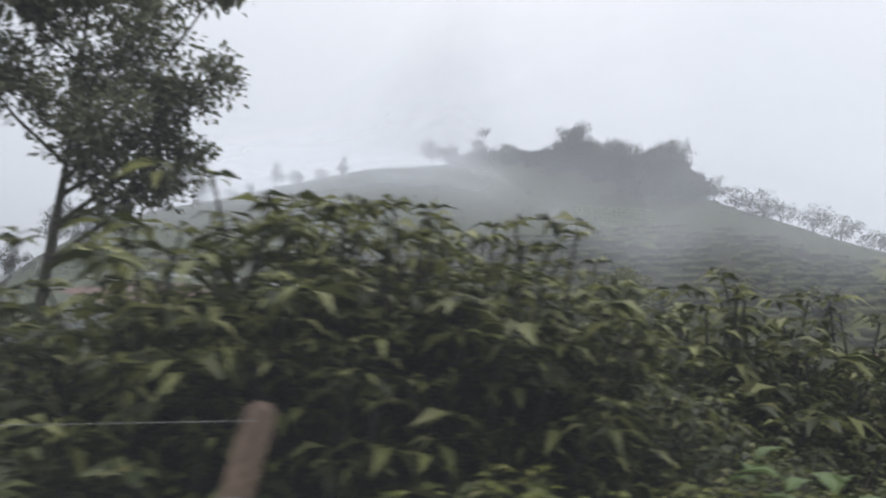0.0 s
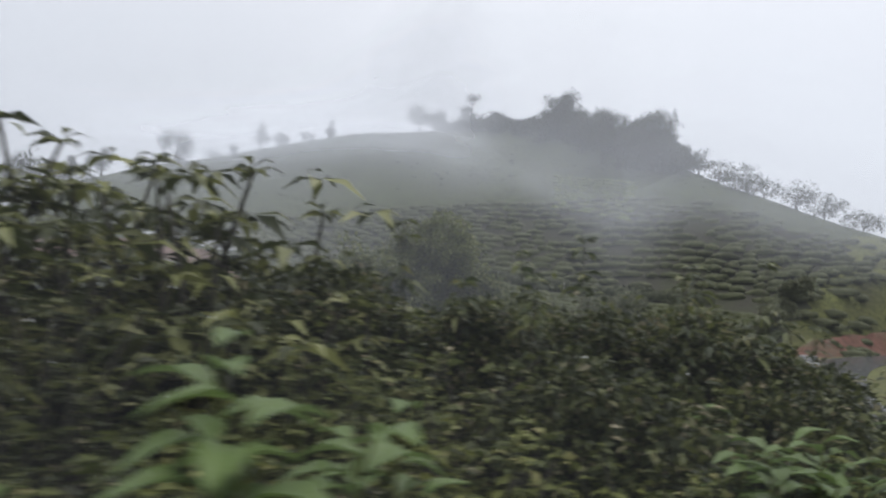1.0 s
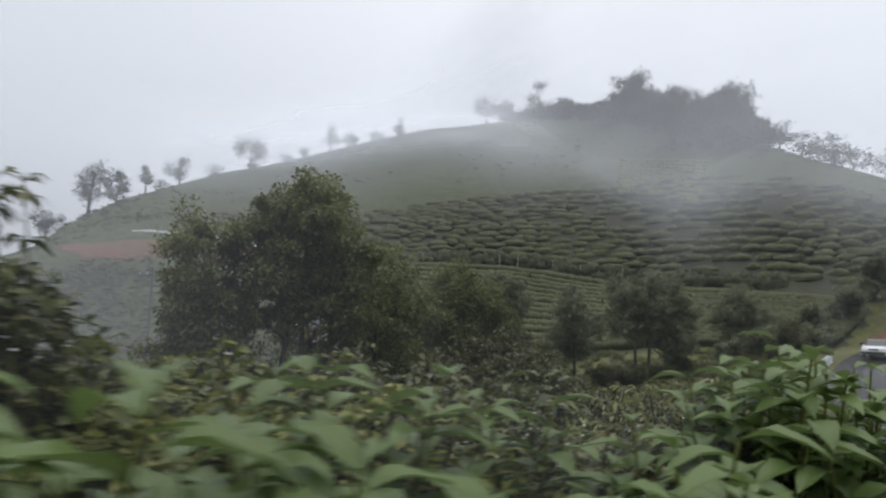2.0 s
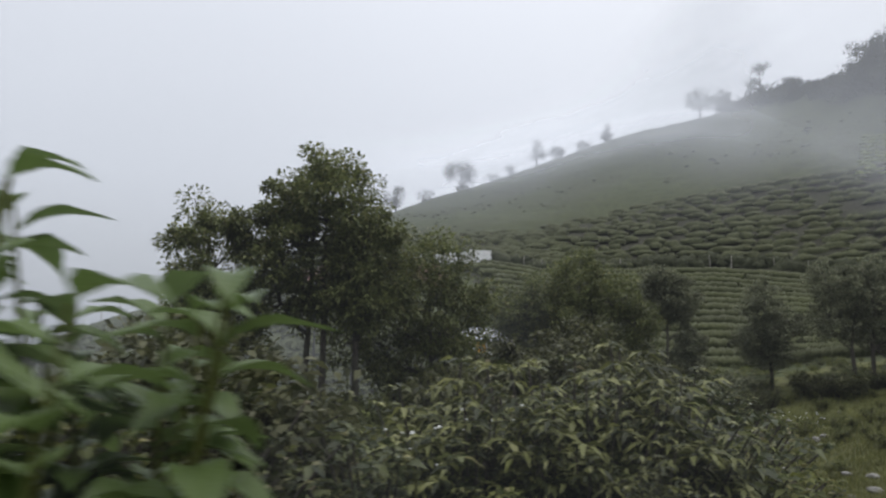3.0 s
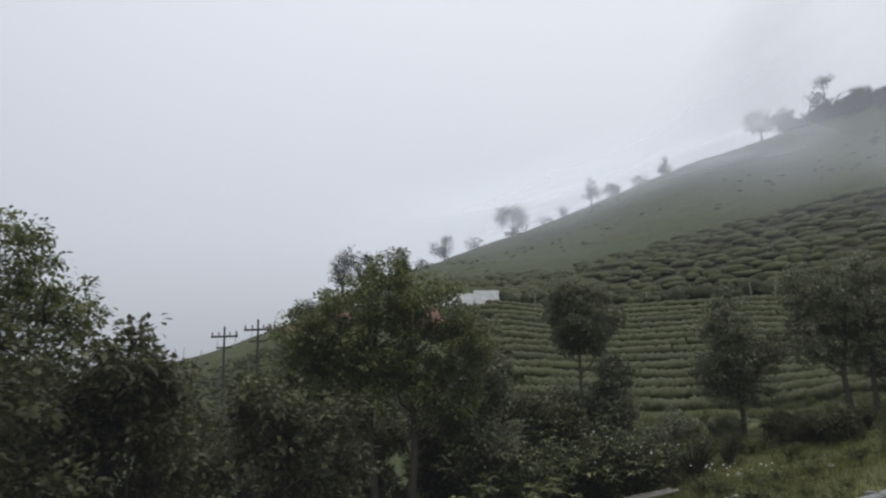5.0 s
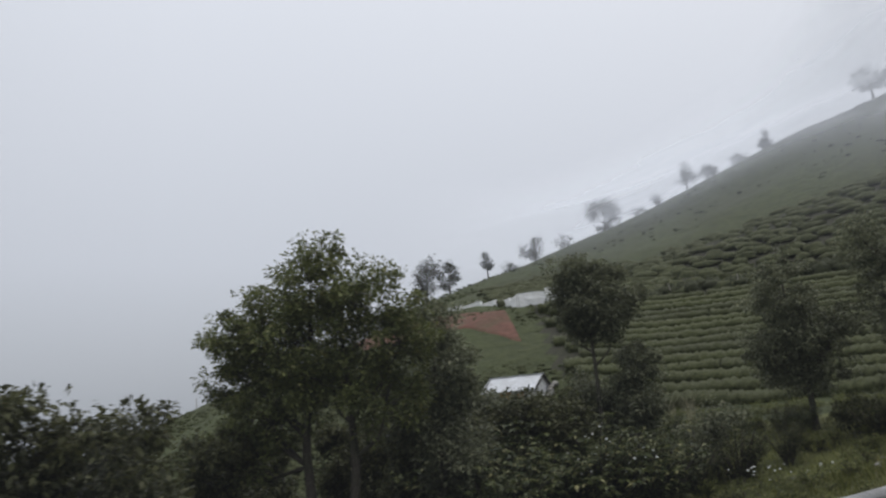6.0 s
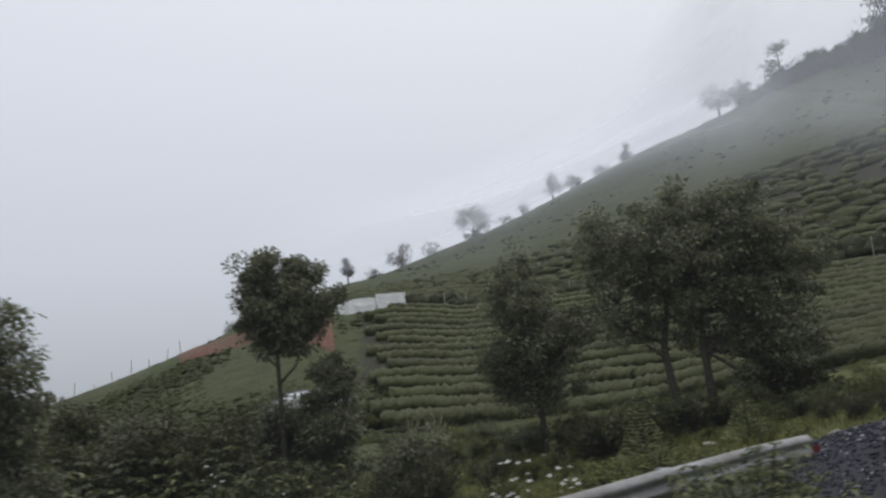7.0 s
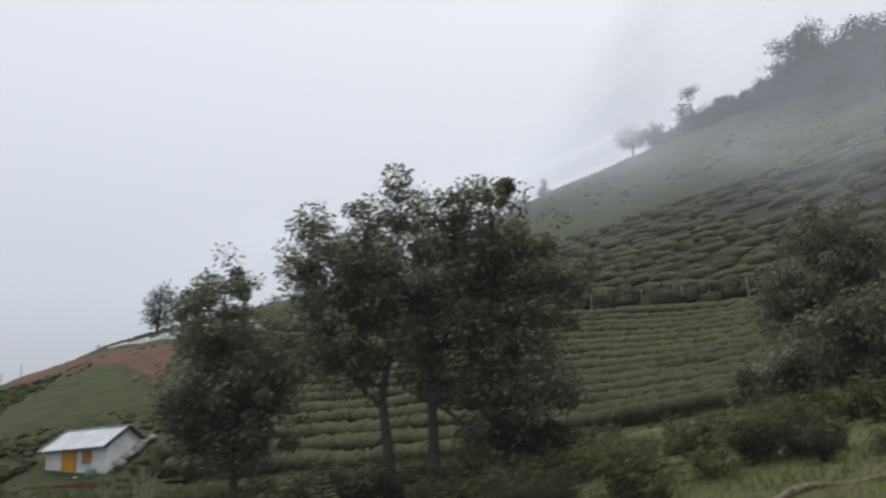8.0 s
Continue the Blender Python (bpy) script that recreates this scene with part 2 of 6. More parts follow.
def tube(points, radii, sides=6):
    """A round, tapered limb along points."""
    points, radii = np.asarray(points, float), np.asarray(radii, float)
    t = np.gradient(points, axis=0)
    t /= np.linalg.norm(t, axis=1, keepdims=True) + 1e-9
    up = np.where(np.abs(t[:, 2:3]) > 0.9, np.array([[1.0, 0, 0]]), np.array([[0, 0, 1.0]]))
    u = np.cross(t, up)
    u /= np.linalg.norm(u, axis=1, keepdims=True) + 1e-9
    v = np.cross(t, u)
    a = np.arange(sides) * 2 * np.pi / sides
    ring = u[:, None] * np.cos(a)[None, :, None] + v[:, None] * np.sin(a)[None, :, None]
    verts = (points[:, None] + ring * radii[:, None, None]).reshape(-1, 3)
    f = []
    for i in range(len(points) - 1):
        for j in range(sides):
            k = (j + 1) % sides
            f.append((i * sides + j, i * sides + k, (i + 1) * sides + k, (i + 1) * sides + j))
    return verts, np.array(f)


def joined(pieces):
    verts, faces, n = [], [], 0
    for v, f in pieces:
        verts.append(v)
        faces.append(f + n)
        n += len(v)
    return np.vstack(verts), np.vstack(faces)


def leaves(base, way, length, width, droop=0.3, fold=0.25, rng=np.random):
    """Folded, drooping leaves: base points, directions, and for each its length and width. Five points and four faces each."""
    n = len(base)
    way = way / (np.linalg.norm(way, axis=1, keepdims=True) + 1e-9)
    up = np.tile(np.array([[0, 0, 1.0]]), (n, 1)) + rng.normal(0, 0.35, (n, 3))
    side = np.cross(way, up)
    side /= np.linalg.norm(side, axis=1, keepdims=True) + 1e-9
    nor = np.cross(side, way)
    L, W = np.reshape(length, (-1, 1)) * np.ones((n, 1)), np.reshape(width, (-1, 1)) * np.ones((n, 1))
    mid = base + way * L * 0.48 + np.array([0, 0, -1.0]) * droop * L * 0.18
    tip = base + way * L * 0.92 + np.array([0, 0, -1.0]) * droop * L * 0.7
    ml, mr = mid + side * W * 0.5 + nor * W * fold * 0.5, mid - side * W * 0.5 + nor * W * fold * 0.5
    verts = np.stack([base, ml, mid, mr, tip], 1).reshape(-1, 3)
    k = np.arange(n)[:, None] * 5
    faces = np.concatenate([k + np.array([[0, 1, 2]]), k + np.array([[0, 2, 3]]), k + np.array([[1, 4, 2]]), k + np.array([[2, 4, 3]])], 0)
    return verts, faces


def small_leaves(base, way, length, width, droop, rng):
    """Plain pointed leaves of one bent four-cornered face each, for crowns."""
    n = len(base)
    way = way / (np.linalg.norm(way, axis=1, keepdims=True) + 1e-9)
    side = np.cross(way, np.array([[0, 0, 1.0]]) + rng.normal(0, 0.5, (n, 3)))
    side /= np.linalg.norm(side, axis=1, keepdims=True) + 1e-9
    L, W = np.reshape(length, (-1, 1)) * np.ones((n, 1)), np.reshape(width, (-1, 1)) * np.ones((n, 1))
    mid = base + way * L * 0.5
    tip = base + way * L * 0.95 + np.array([0, 0, -1.0]) * droop * L * 0.6
    verts = np.stack([base, mid + side * W * 0.5, tip, mid - side * W * 0.5], 1).reshape(-1, 3)
    return verts, np.arange(n)[:, None] * 4 + np.array([[0, 1, 2, 3]])


def unit(rng, n, flat=1.0):
    v = rng.normal(0, 1, (n, 3))
    v[:, 2] *= flat
    return v / np.linalg.norm(v, axis=1, keepdims=True)


# ---- trees ----
def tree(name, x, y, high, clumps, label, mat, seed, stems=((0, 0),), leaf=0.16, count=9000, turn=0, z=None, sunk=0.1, group="", bare=1.4, trunk=0.13, dense=1.0):
    """A tree of one or more stems whose top is at the height high. clumps: (dx, dy, metres below the top, half width, half height) of its crown's masses."""
    rng = np.random.RandomState(seed)
    foot = (gz(x, y) if z is None else z) - sunk
    root = thing(name, x, y, foot, turn, label, "tree", group)
    wood, centres = [], []
    clumps = np.array(clumps, float)
    clumps[:, 2] = high - foot - clumps[:, 2]
    for cx, cy, ch, cw, chh in clumps:
        n = int(max(8, dense * 26 * cw * cw ** 0.5 * chh))
        d = unit(rng, n)
        rad = rng.uniform(0.3, 1.0, n) ** 0.5 * (1 + 0.16 * rng.normal(0, 1, n))
        c = np.array([cx, cy, ch]) + d * rad[:, None] * np.array([cw, cw, chh])
        c = c[c[:, 2] > 0.5]
        centres.append(c)
    axes = []
    for sx, sy in stems:
        h = bare * rng.uniform(0.9, 1.1)
        crown = clumps[np.argmin(((clumps[:, :2] - (sx, sy)) ** 2).sum(1) * 0.35 - clumps[:, 2])]
        top = np.array([(sx + crown[0]) / 2, (sy + crown[1]) / 2, max(h * 1.05 + 0.3, crown[2])])
        knee = np.array([sx, sy, h]) * 0.55 + top * 0.45 + np.array([*rng.normal(0, 0.16, 2), 0])
        pts = np.array([(sx * 0.8, sy * 0.8, -0.3), (sx * 0.85 + rng.normal(0, 0.05), sy * 0.85, h * 0.45), (sx, sy, h), knee, top])
        rad = np.array((trunk * 1.25, trunk, trunk * 0.82, trunk * 0.5, trunk * 0.2))
        wood.append(tube(pts, rad, 8))
        axes.append((pts, rad))
    for c, (cx, cy, ch, cw, chh) in zip(centres, clumps):
        hub = np.array([cx, cy, ch - chh * 0.25])
        pts, rad = axes[int(np.argmin([((p[2, :2] - hub[:2]) ** 2).sum() for p, _ in axes]))]
        out = math.hypot(hub[0] - pts[2, 0], hub[1] - pts[2, 1])
        z0 = min(max(hub[2] - 0.95 * out - 0.3, pts[2, 2] * 0.9), pts[4, 2] - 0.1)
        start = np.array([np.interp(z0, pts[:, 2], pts[:, k]) for k in (0, 1, 2)])
        thick = min(np.interp(z0, pts[:, 2], rad), trunk * 0.6) * 0.75
        bend = start * 0.45 + hub * 0.55 + np.array([*(hub[:2] - start[:2]) * 0.12, -0.12 * out]) + rng.normal(0, 0.1, 3)
        wood.append(tube([start, bend, hub], (thick, thick * 0.66, thick * 0.36), 6))
        for s in c[::2]:
            m = (hub + s) / 2 + rng.normal(0, 0.12, 3)
            wood.append(tube([hub, m, s], (thick * 0.4, thick * 0.25, 0.012), 4))
    v, f = joined(wood)
    part("trunk", mesh_of("trunk", v, f, BARK, True), BARK, root, "dark rough bark, forked limbs")
    centres = np.vstack(centres)
    each = np.maximum(6, rng.gamma(4.0, 1 / 4.0, len(centres)) * (1.35 if leaf < 0.4 else 1.0) * count / len(centres)).astype(int)
    who = np.repeat(np.arange(len(centres)), each)
    spread = (rng.uniform(0.2, 0.52, len(centres)) * (1.5 if leaf > 0.4 else 1.0))[who][:, None]
    off = unit(rng, len(who)) * rng.uniform(0.1, 1, (len(who), 1)) ** 0.5 * spread * np.array([1.15, 1.15, 0.8])
    base = centres[who] + off
    base[:, 2] = np.maximum(base[:, 2], 0.25)
    way = off + unit(rng, len(who)) * 0.28 + np.array([0, 0, 0.02])
    size = leaf * rng.uniform(0.6, 1.25, len(who))
    v, f = small_leaves(base, way, size, size * 0.48, 0.35, rng)
    part("crown", mesh_of("crown", v, f, mat), mat, root, "dense uneven crown of small leaves")
    return root


def ball(rng, r, flat=0.8, rough=0.25, seg=7, rings=5):
    """A lumpy low mound of growth."""
    a, b = np.meshgrid(np.linspace(0, 2 * np.pi, seg, endpoint=False), np.linspace(-0.35, np.pi / 2, rings))
    k = r * (1 + rng.normal(0, rough, a.shape))
    v = np.stack([np.cos(a) * np.cos(b) * k, np.sin(a) * np.cos(b) * k, np.sin(b) * k * flat], -1).reshape(-1, 3)
    f = []
    for i in range(rings - 1):
        for j in range(seg):
            f.append((i * seg + j, i * seg + (j + 1) % seg, (i + 1) * seg + (j + 1) % seg, (i + 1) * seg + j))
    return v, np.array(f)


def bush_parts(seed, stems, high, wide, mat, leaf, leaf_wide, whorl, per_stem, droop=0.5, lean=0.5, base_from=0.25, low_tip=0.6, thick=1.0, reach_out=0.35, small=False):
    """Meshes of a shrub: thin stems that spread from one foot, with whorls of leaves along them and at their tips."""
    rng = np.random.RandomState(seed)
    wood, bases, ways, sizes = [], [], [], []
    for _ in range(stems):
        a, out = rng.uniform(0, 2 * np.pi), wide * rng.uniform(0.15, 1) ** 0.6
        tip = np.array([np.cos(a) * out, np.sin(a) * out, high * rng.uniform(low_tip, 1.03) * (1 - 0.35 * (out / wide) ** 2)])
        mid = tip * np.array([0.35, 0.35, 0.55]) + rng.normal(0, 0.08, 3)
        foot = np.array([np.cos(a), np.sin(a), 0]) * 0.12 * wide
        foot[2] = -0.15
        t = np.linspace(0, 1, 6)[:, None]
        pts = (1 - t) ** 2 * foot + 2 * t * (1 - t) * mid + t ** 2 * tip
        wood.append(tube(pts, np.linspace(0.02, 0.006, 6) * (0.6 + high * 0.35) * thick, 5))
        for u in np.r_[rng.uniform(base_from, 0.98, per_stem), 1.0]:
            p = (1 - u) ** 2 * foot + 2 * u * (1 - u) * mid + u ** 2 * tip
            n = whorl if u < 1 else whorl + 3
            turn = rng.uniform(0, 2 * np.pi) + np.arange(n) * 2 * np.pi / n + rng.normal(0, 0.25, n)
            rise = rng.uniform(-0.1, 0.7, n) * lean + (0.35 if u == 1 else 0)
            reach = 0.0 if u == 1 else rng.uniform(0, reach_out * wide)
            side = np.array([np.cos(turn[0]), np.sin(turn[0]), 0.25]) * reach
            bases.append(np.tile(p + side, (n, 1)) + rng.normal(0, 0.012, (n, 3)))
            ways.append(np.stack([np.cos(turn), np.sin(turn), rise], 1))
            sizes.append(leaf * rng.uniform(0.55, 1.15, n) * (0.8 if u == 1 else 1))
    base, way, size = np.vstack(bases), np.vstack(ways), np.concatenate(sizes)
    base[:, 2] = np.maximum(base[:, 2], 0.02)
    v, f = small_leaves(base, way, size, size * leaf_wide, droop, rng) if small else leaves(base, way, size, size * leaf_wide, droop, 0.3, rng)
    w = joined(wood)
    return mesh_of("woody_frame", *w, BARK, True), mesh_of("foliage", v, f, mat)


BUSH_KINDS = {}


def bush_kind(key, variants, category, label, *args, **more):
    """Some bushes of a kind, to be copied."""
    BUSH_KINDS[key] = (category, label, [bush_parts(args[0] + 17 * k, *args[1:], **more) for k in range(variants)], args[4])


def bush(key, x, y, size=1.0, turn=0.0, which=0, sunk=0.08, group=""):
    category, label, made, mat = BUSH_KINDS[key]
    stems, foliage = made[which % len(made)]
    root = thing(category.replace(" ", "_"), x, y, gz(x, y) - sunk, turn, label, category, group)
    root.scale = (size, size, size)
    part("woody_frame", stems, BARK, root)
    part("foliage", foliage, mat, root)
    return root


# ---- the land ----
def graded(low, high, step, reach):
    """Coordinates that are dense between low and high and grow sparser out to reach."""
    inner = np.arange(low, high + step, step)
    grow = step * 1.35 ** np.arange(1, 40)
    out = np.cumsum(grow)
    out = out[out < reach]
    return np.r_[(low - out)[::-1], inner, inner[-1] + out]


gx, gy = graded(-100, 110, 1.5, 2200), graded(-40, 260, 1.5, 2200)
X, Y = np.meshgrid(gx, gy)
Z = ground(X.ravel(), Y.ravel())
near = np.array([noise.noise((a * 0.21, b * 0.21, 3.1)) * 0.22 + noise.noise((a * 0.06, b * 0.06, 7.7)) * 0.7 for a, b in zip(X.ravel(), Y.ravel())])
soft_edge = smooth((np.abs(beside(X.ravel(), Y.ravel())[0] + 1.7) - 4.6) / 6)
Z = Z + near * soft_edge
land = part("ground", mesh_of("ground", np.stack([X.ravel(), Y.ravel(), Z], 1), grid_faces(len(gy), len(gx)), SLOPE, True), SLOPE)
land.data.materials.append(GRASS)
fc = np.array([(p.center.x, p.center.y) for p in land.data.polygons])
close = (beside(fc[:, 0], fc[:, 1])[0] < 24) & (np.hypot(fc[:, 0], fc[:, 1]) < 160)
land.data.materials.append(SHADED_SOIL)
fb, fr_ = np.degrees(np.arctan2(fc[:, 0] - HILL_AT[0], fc[:, 1] - HILL_AT[1])), np.hypot(fc[:, 0] - HILL_AT[0], fc[:, 1] - HILL_AT[1])
tilled = (fb > -29) & (fb < 58) & (fr_ > np.interp(fb, BEARING, FOOT_R) + 1) & (fr_ < np.interp(fb, BEARING, TERRACE_R) + 30)
land.data.polygons.foreach_set("material_index", np.where(tilled, 2, close).astype(np.int32))
tagged(land, "grassy roadside and tea-covered hill slope", "ground", kind="structure")

# road
left, right = 1.9, -5.2
n_side = np.stack([-LANE_DIR[:, 1], LANE_DIR[:, 0]], 1)
cols = np.linspace(right, left, 7)
rv = np.stack([np.concatenate([LANE[:, :2] + n_side * c, (LANE[:, 2] + 0.02 - 0.008 * abs(c + 1.6))[:, None]], 1) for c in cols], 1).reshape(-1, 3)
road = part("road", mesh_of("road", rv, grid_faces(len(LANE), 7)[:, ::-1], ASPHALT, True), ASPHALT)
tagged(road, "wet grey asphalt road bending along the slope", "road", kind="structure")

# ---- trees below the tea field ----
G1 = "trees below the tea field"
tree("tree", -5.9, 14.5, 8.9, [(0, 0, 1.6, 1.8, 1.6), (-1.2, -0.5, 3.0, 1.5, 1.3), (1.2, 0.4, 2.8, 1.3, 1.5), (-1.5, 0.2, 4.3, 1.2, 0.9), (1.5, 0, 4.5, 1.2, 0.9), (0.2, 0.3, 4.2, 1.3, 0.9), (0.4, 0, 8.3, 2.0, 1.2)],
     "tall round-crowned green tree among roadside shrubs", LEAF_TREE, 11, ((0, 0), (0.9, 0.4), (-0.8, 0.2)), leaf=0.17, count=36000, bare=4.2, trunk=0.17, dense=0.95, group=G1)
tree("tree", -8.8, 13.2, 7.2, [(0, 0, 1.5, 1.5, 1.5), (0.2, 0, 3.4, 1.6, 1.5), (-0.7, 0, 4.8, 1.2, 1.2), (0.3, 0, 6.0, 1.6, 1.3), (-0.3, 0, 7.4, 1.6, 1.2)], "round green tree standing against a taller one", LEAF_TREE, 21, leaf=0.17, count=29000, bare=3.4, dense=0.85, group=G1)
tree("tree", -3.6, 18.0, 7.1, [(0, 0, 1.3, 1.5, 1.3), (-1.9, -0.6, 1.6, 1.4, 1.4), (-2.3, -0.6, 3.6, 1.5, 1.4), (1.4, 0.4, 2.6, 1.0, 1.0), (0.5, 0, 3.0, 1.8, 1.5), (-0.4, 0, 4.6, 1.7, 1.3), (0.2, 0, 6.2, 1.8, 1.4), (0, 0, 7.6, 1.7, 1.2)], "smaller round green tree beside a taller one", LEAF_TREE, 12, leaf=0.17, count=26000, bare=3.0, dense=0.85, group=G1)
tree("tree", 0.6, 30.4, 7.6, [(0.2, 0, 1.4, 1.7, 1.3), (-2.1, -0.3, 2.5, 1.5, 1.5), (1.8, 0.3, 2.4, 1.6, 1.4), (-0.5, 0, 3.2, 2.2, 1.3), (0.3, 0.2, 4.6, 1.8, 1.1), (2.9, 0.4, 3.4, 1.2, 1.2), (-2.9, 0, 3.6, 1.2, 1.0), (-1.0, 0, 4.6, 1.4, 0.9), (-2.2, 0, 5.4, 1.6, 1.0), (2.2, 0.4, 5.2, 1.5, 1.1), (-3.0, 0, 6.6, 1.4, 1.0), (-3.4, 0, 2.9, 1.2, 1.0), (-3.8, 0.2, 4.3, 1.1, 0.9)],
     "wide dark green tree with two forked trunks", LEAF_TREE, 13, ((-0.7, 0), (1.0, 0.3)), leaf=0.17, count=40000, bare=3.6, trunk=0.17, dense=0.85, group=G1)
tree("tree", 3.0, 33.4, 5.7, [(0, 0, 1.1, 1.0, 1.1), (0.3, 0, 2.6, 1.3, 1.3), (-0.5, 0, 4.0, 1.5, 1.3), (0.3, 0, 5.2, 1.4, 1.1)], "low dense dark tree beside a wide one", LEAF_HAZED, 23, leaf=0.17, count=16900, bare=1.4, dense=0.85, group=G1)
tree("tree", 5.6, 42.0, 8.1, [(0, 0, 1.1, 1.2, 1.0), (-0.6, 0, 1.9, 1.1, 1.0), (1.1, 0.2, 2.0, 1.3, 1.0), (0.3, 0, 2.6, 1.4, 1.0), (-0.5, 0, 3.4, 0.9, 0.7), (1.0, 0, 3.5, 1.0, 0.7)], "slender dark tree with a leaning limb", LEAF_HAZED, 14, leaf=0.17, count=19600, bare=3.4, trunk=0.13, dense=0.85, group=G1)
tree("tree", 6.9, 42.8, 4.2, [(0.2, 0, 1.2, 1.0, 1.1), (0.0, 0, 2.6, 1.2, 1.2), (-0.6, 0, 3.8, 1.3, 1.2)], "low brownish dark tree behind a slender one", LEAF_HAZED, 24, leaf=0.17, count=18300, bare=1.2, dense=0.85, group=G1)
tree("tree", 12.9, 48.5, 8.0, [(-0.4, 0, 0.9, 0.8, 0.8), (-0.3, 0, 2.4, 1.6, 1.1), (0.5, 0.2, 3.8, 1.9, 1.3), (-1.0, 0, 4.4, 1.4, 1.2), (0.9, 0, 5.0, 1.4, 1.0), (-0.5, 0.3, 5.5, 1.3, 0.8), (0.2, 0.3, 6.2, 1.0, 0.6)], "dark bushy tree with a small topknot", LEAF_HAZED, 15, leaf=0.17, count=19500, bare=2.6, dense=0.85, group=G1)
tree("tree", 18.9, 48.0, 9.1, [(0.2, 0, 1.3, 1.5, 1.2), (-2.3, 0, 1.8, 1.3, 1.3), (2.4, 0.3, 1.7, 1.5, 1.3), (3.3, 0.5, 3.2, 1.5, 1.5), (0.2, 0, 3.2, 2.5, 1.5), (-2.3, -0.3, 4.0, 1.2, 1.3), (2.8, 0, 4.8, 1.5, 1.3), (-2.0, 0.2, 5.2, 1.1, 0.9), (0.6, 0.6, 4.6, 1.6, 1.0), (2.9, 0.2, 6.4, 1.5, 1.2), (1.8, 0.4, 5.9, 1.2, 0.9), (0.5, 0.9, 5.7, 1.3, 0.7), (2.0, 0.2, 7.4, 1.0, 0.9)],
     "large spreading dark tree with two trunks", LEAF_HAZED, 16, ((-1.0, 0), (0.35, 0.2)), leaf=0.17, count=40000, bare=3.0, trunk=0.15, dense=0.85, group=G1)
tree("tree", 31.8, 57.0, 8.6, [(0, 0, 1.6, 1.9, 1.6), (-1.4, 0, 3.0, 1.8, 1.6), (1.4, 0, 3.0, 1.8, 1.6), (0, 0, 4.6, 2.2, 1.4)], "dark rounded tree near the road bend", LEAF_HAZED, 17, leaf=0.17, count=23900, bare=1.4, dense=0.85, group=G1)
# the tall thin tree over the first hedge
tree("tree", -24.9, -0.9, 12.4, [(-0.9, 0.2, 0.9, 1.0, 0.8), (0.5, 0.1, 0.8, 0.95, 0.6), (1.5, -0.3, 1.5, 0.8, 0.5), (2.4, -0.5, 0.9, 0.62, 0.45), (2.5, -0.4, 2.5, 0.62, 0.34), (1.5, -0.2, 2.6, 0.75, 0.45), (0.5, 0, 2.2, 0.8, 0.5), (-0.4, 0, 2.9, 0.75, 0.5), (-1.5, 0.1, 2.3, 1.05, 0.8), (0.9, -0.1, 3.4, 1.1, 0.65), (1.7, 0, 3.9, 0.8, 0.5), (0.4, 0, 4.0, 0.6, 0.45), (1.2, 0, 4.5, 0.95, 0.55), (1.9, -0.1, 3.1, 0.6, 0.45)],
     "tall dark tree with a thin bent trunk and open crown", LEAF_HAZED, 18, ((-0.05, 0),), leaf=0.17, count=12500, bare=13.4, trunk=0.12, dense=1.5)

def thicket(x, y, top, wide, seed, mat=None, label="dense dark bush below the roadside", leaf=0.2, more=1.0):
    """A big bush, leafy to the ground."""
    deep = top - gz(x, y)
    r = np.random.RandomState(seed)
    lumps = [(r.normal(0, 0.25) * wide, r.normal(0, 0.25) * wide, 0.55 * wide, 0.55 * wide, 0.5 * wide)]
    d = 0.5 * wide
    while d < deep:
        for _ in range(2):
            a = r.uniform(0, 6.28)
            lumps.append((math.cos(a) * 0.5 * wide, math.sin(a) * 0.5 * wide, d + 0.35 * wide, 0.65 * wide, 0.5 * wide))
        d += 0.75 * wide
    ob = tree("bush", x, y, top, lumps, label, mat or LEAF_TREE, seed, leaf=leaf, dense=1.0, count=int(more * 2000 * wide * max(1, deep / 2)), bare=0.5, trunk=0.07)
    return tagged(ob, category="bush")


# ---- trees on the ridge ----
G2 = "trees on the ridge"


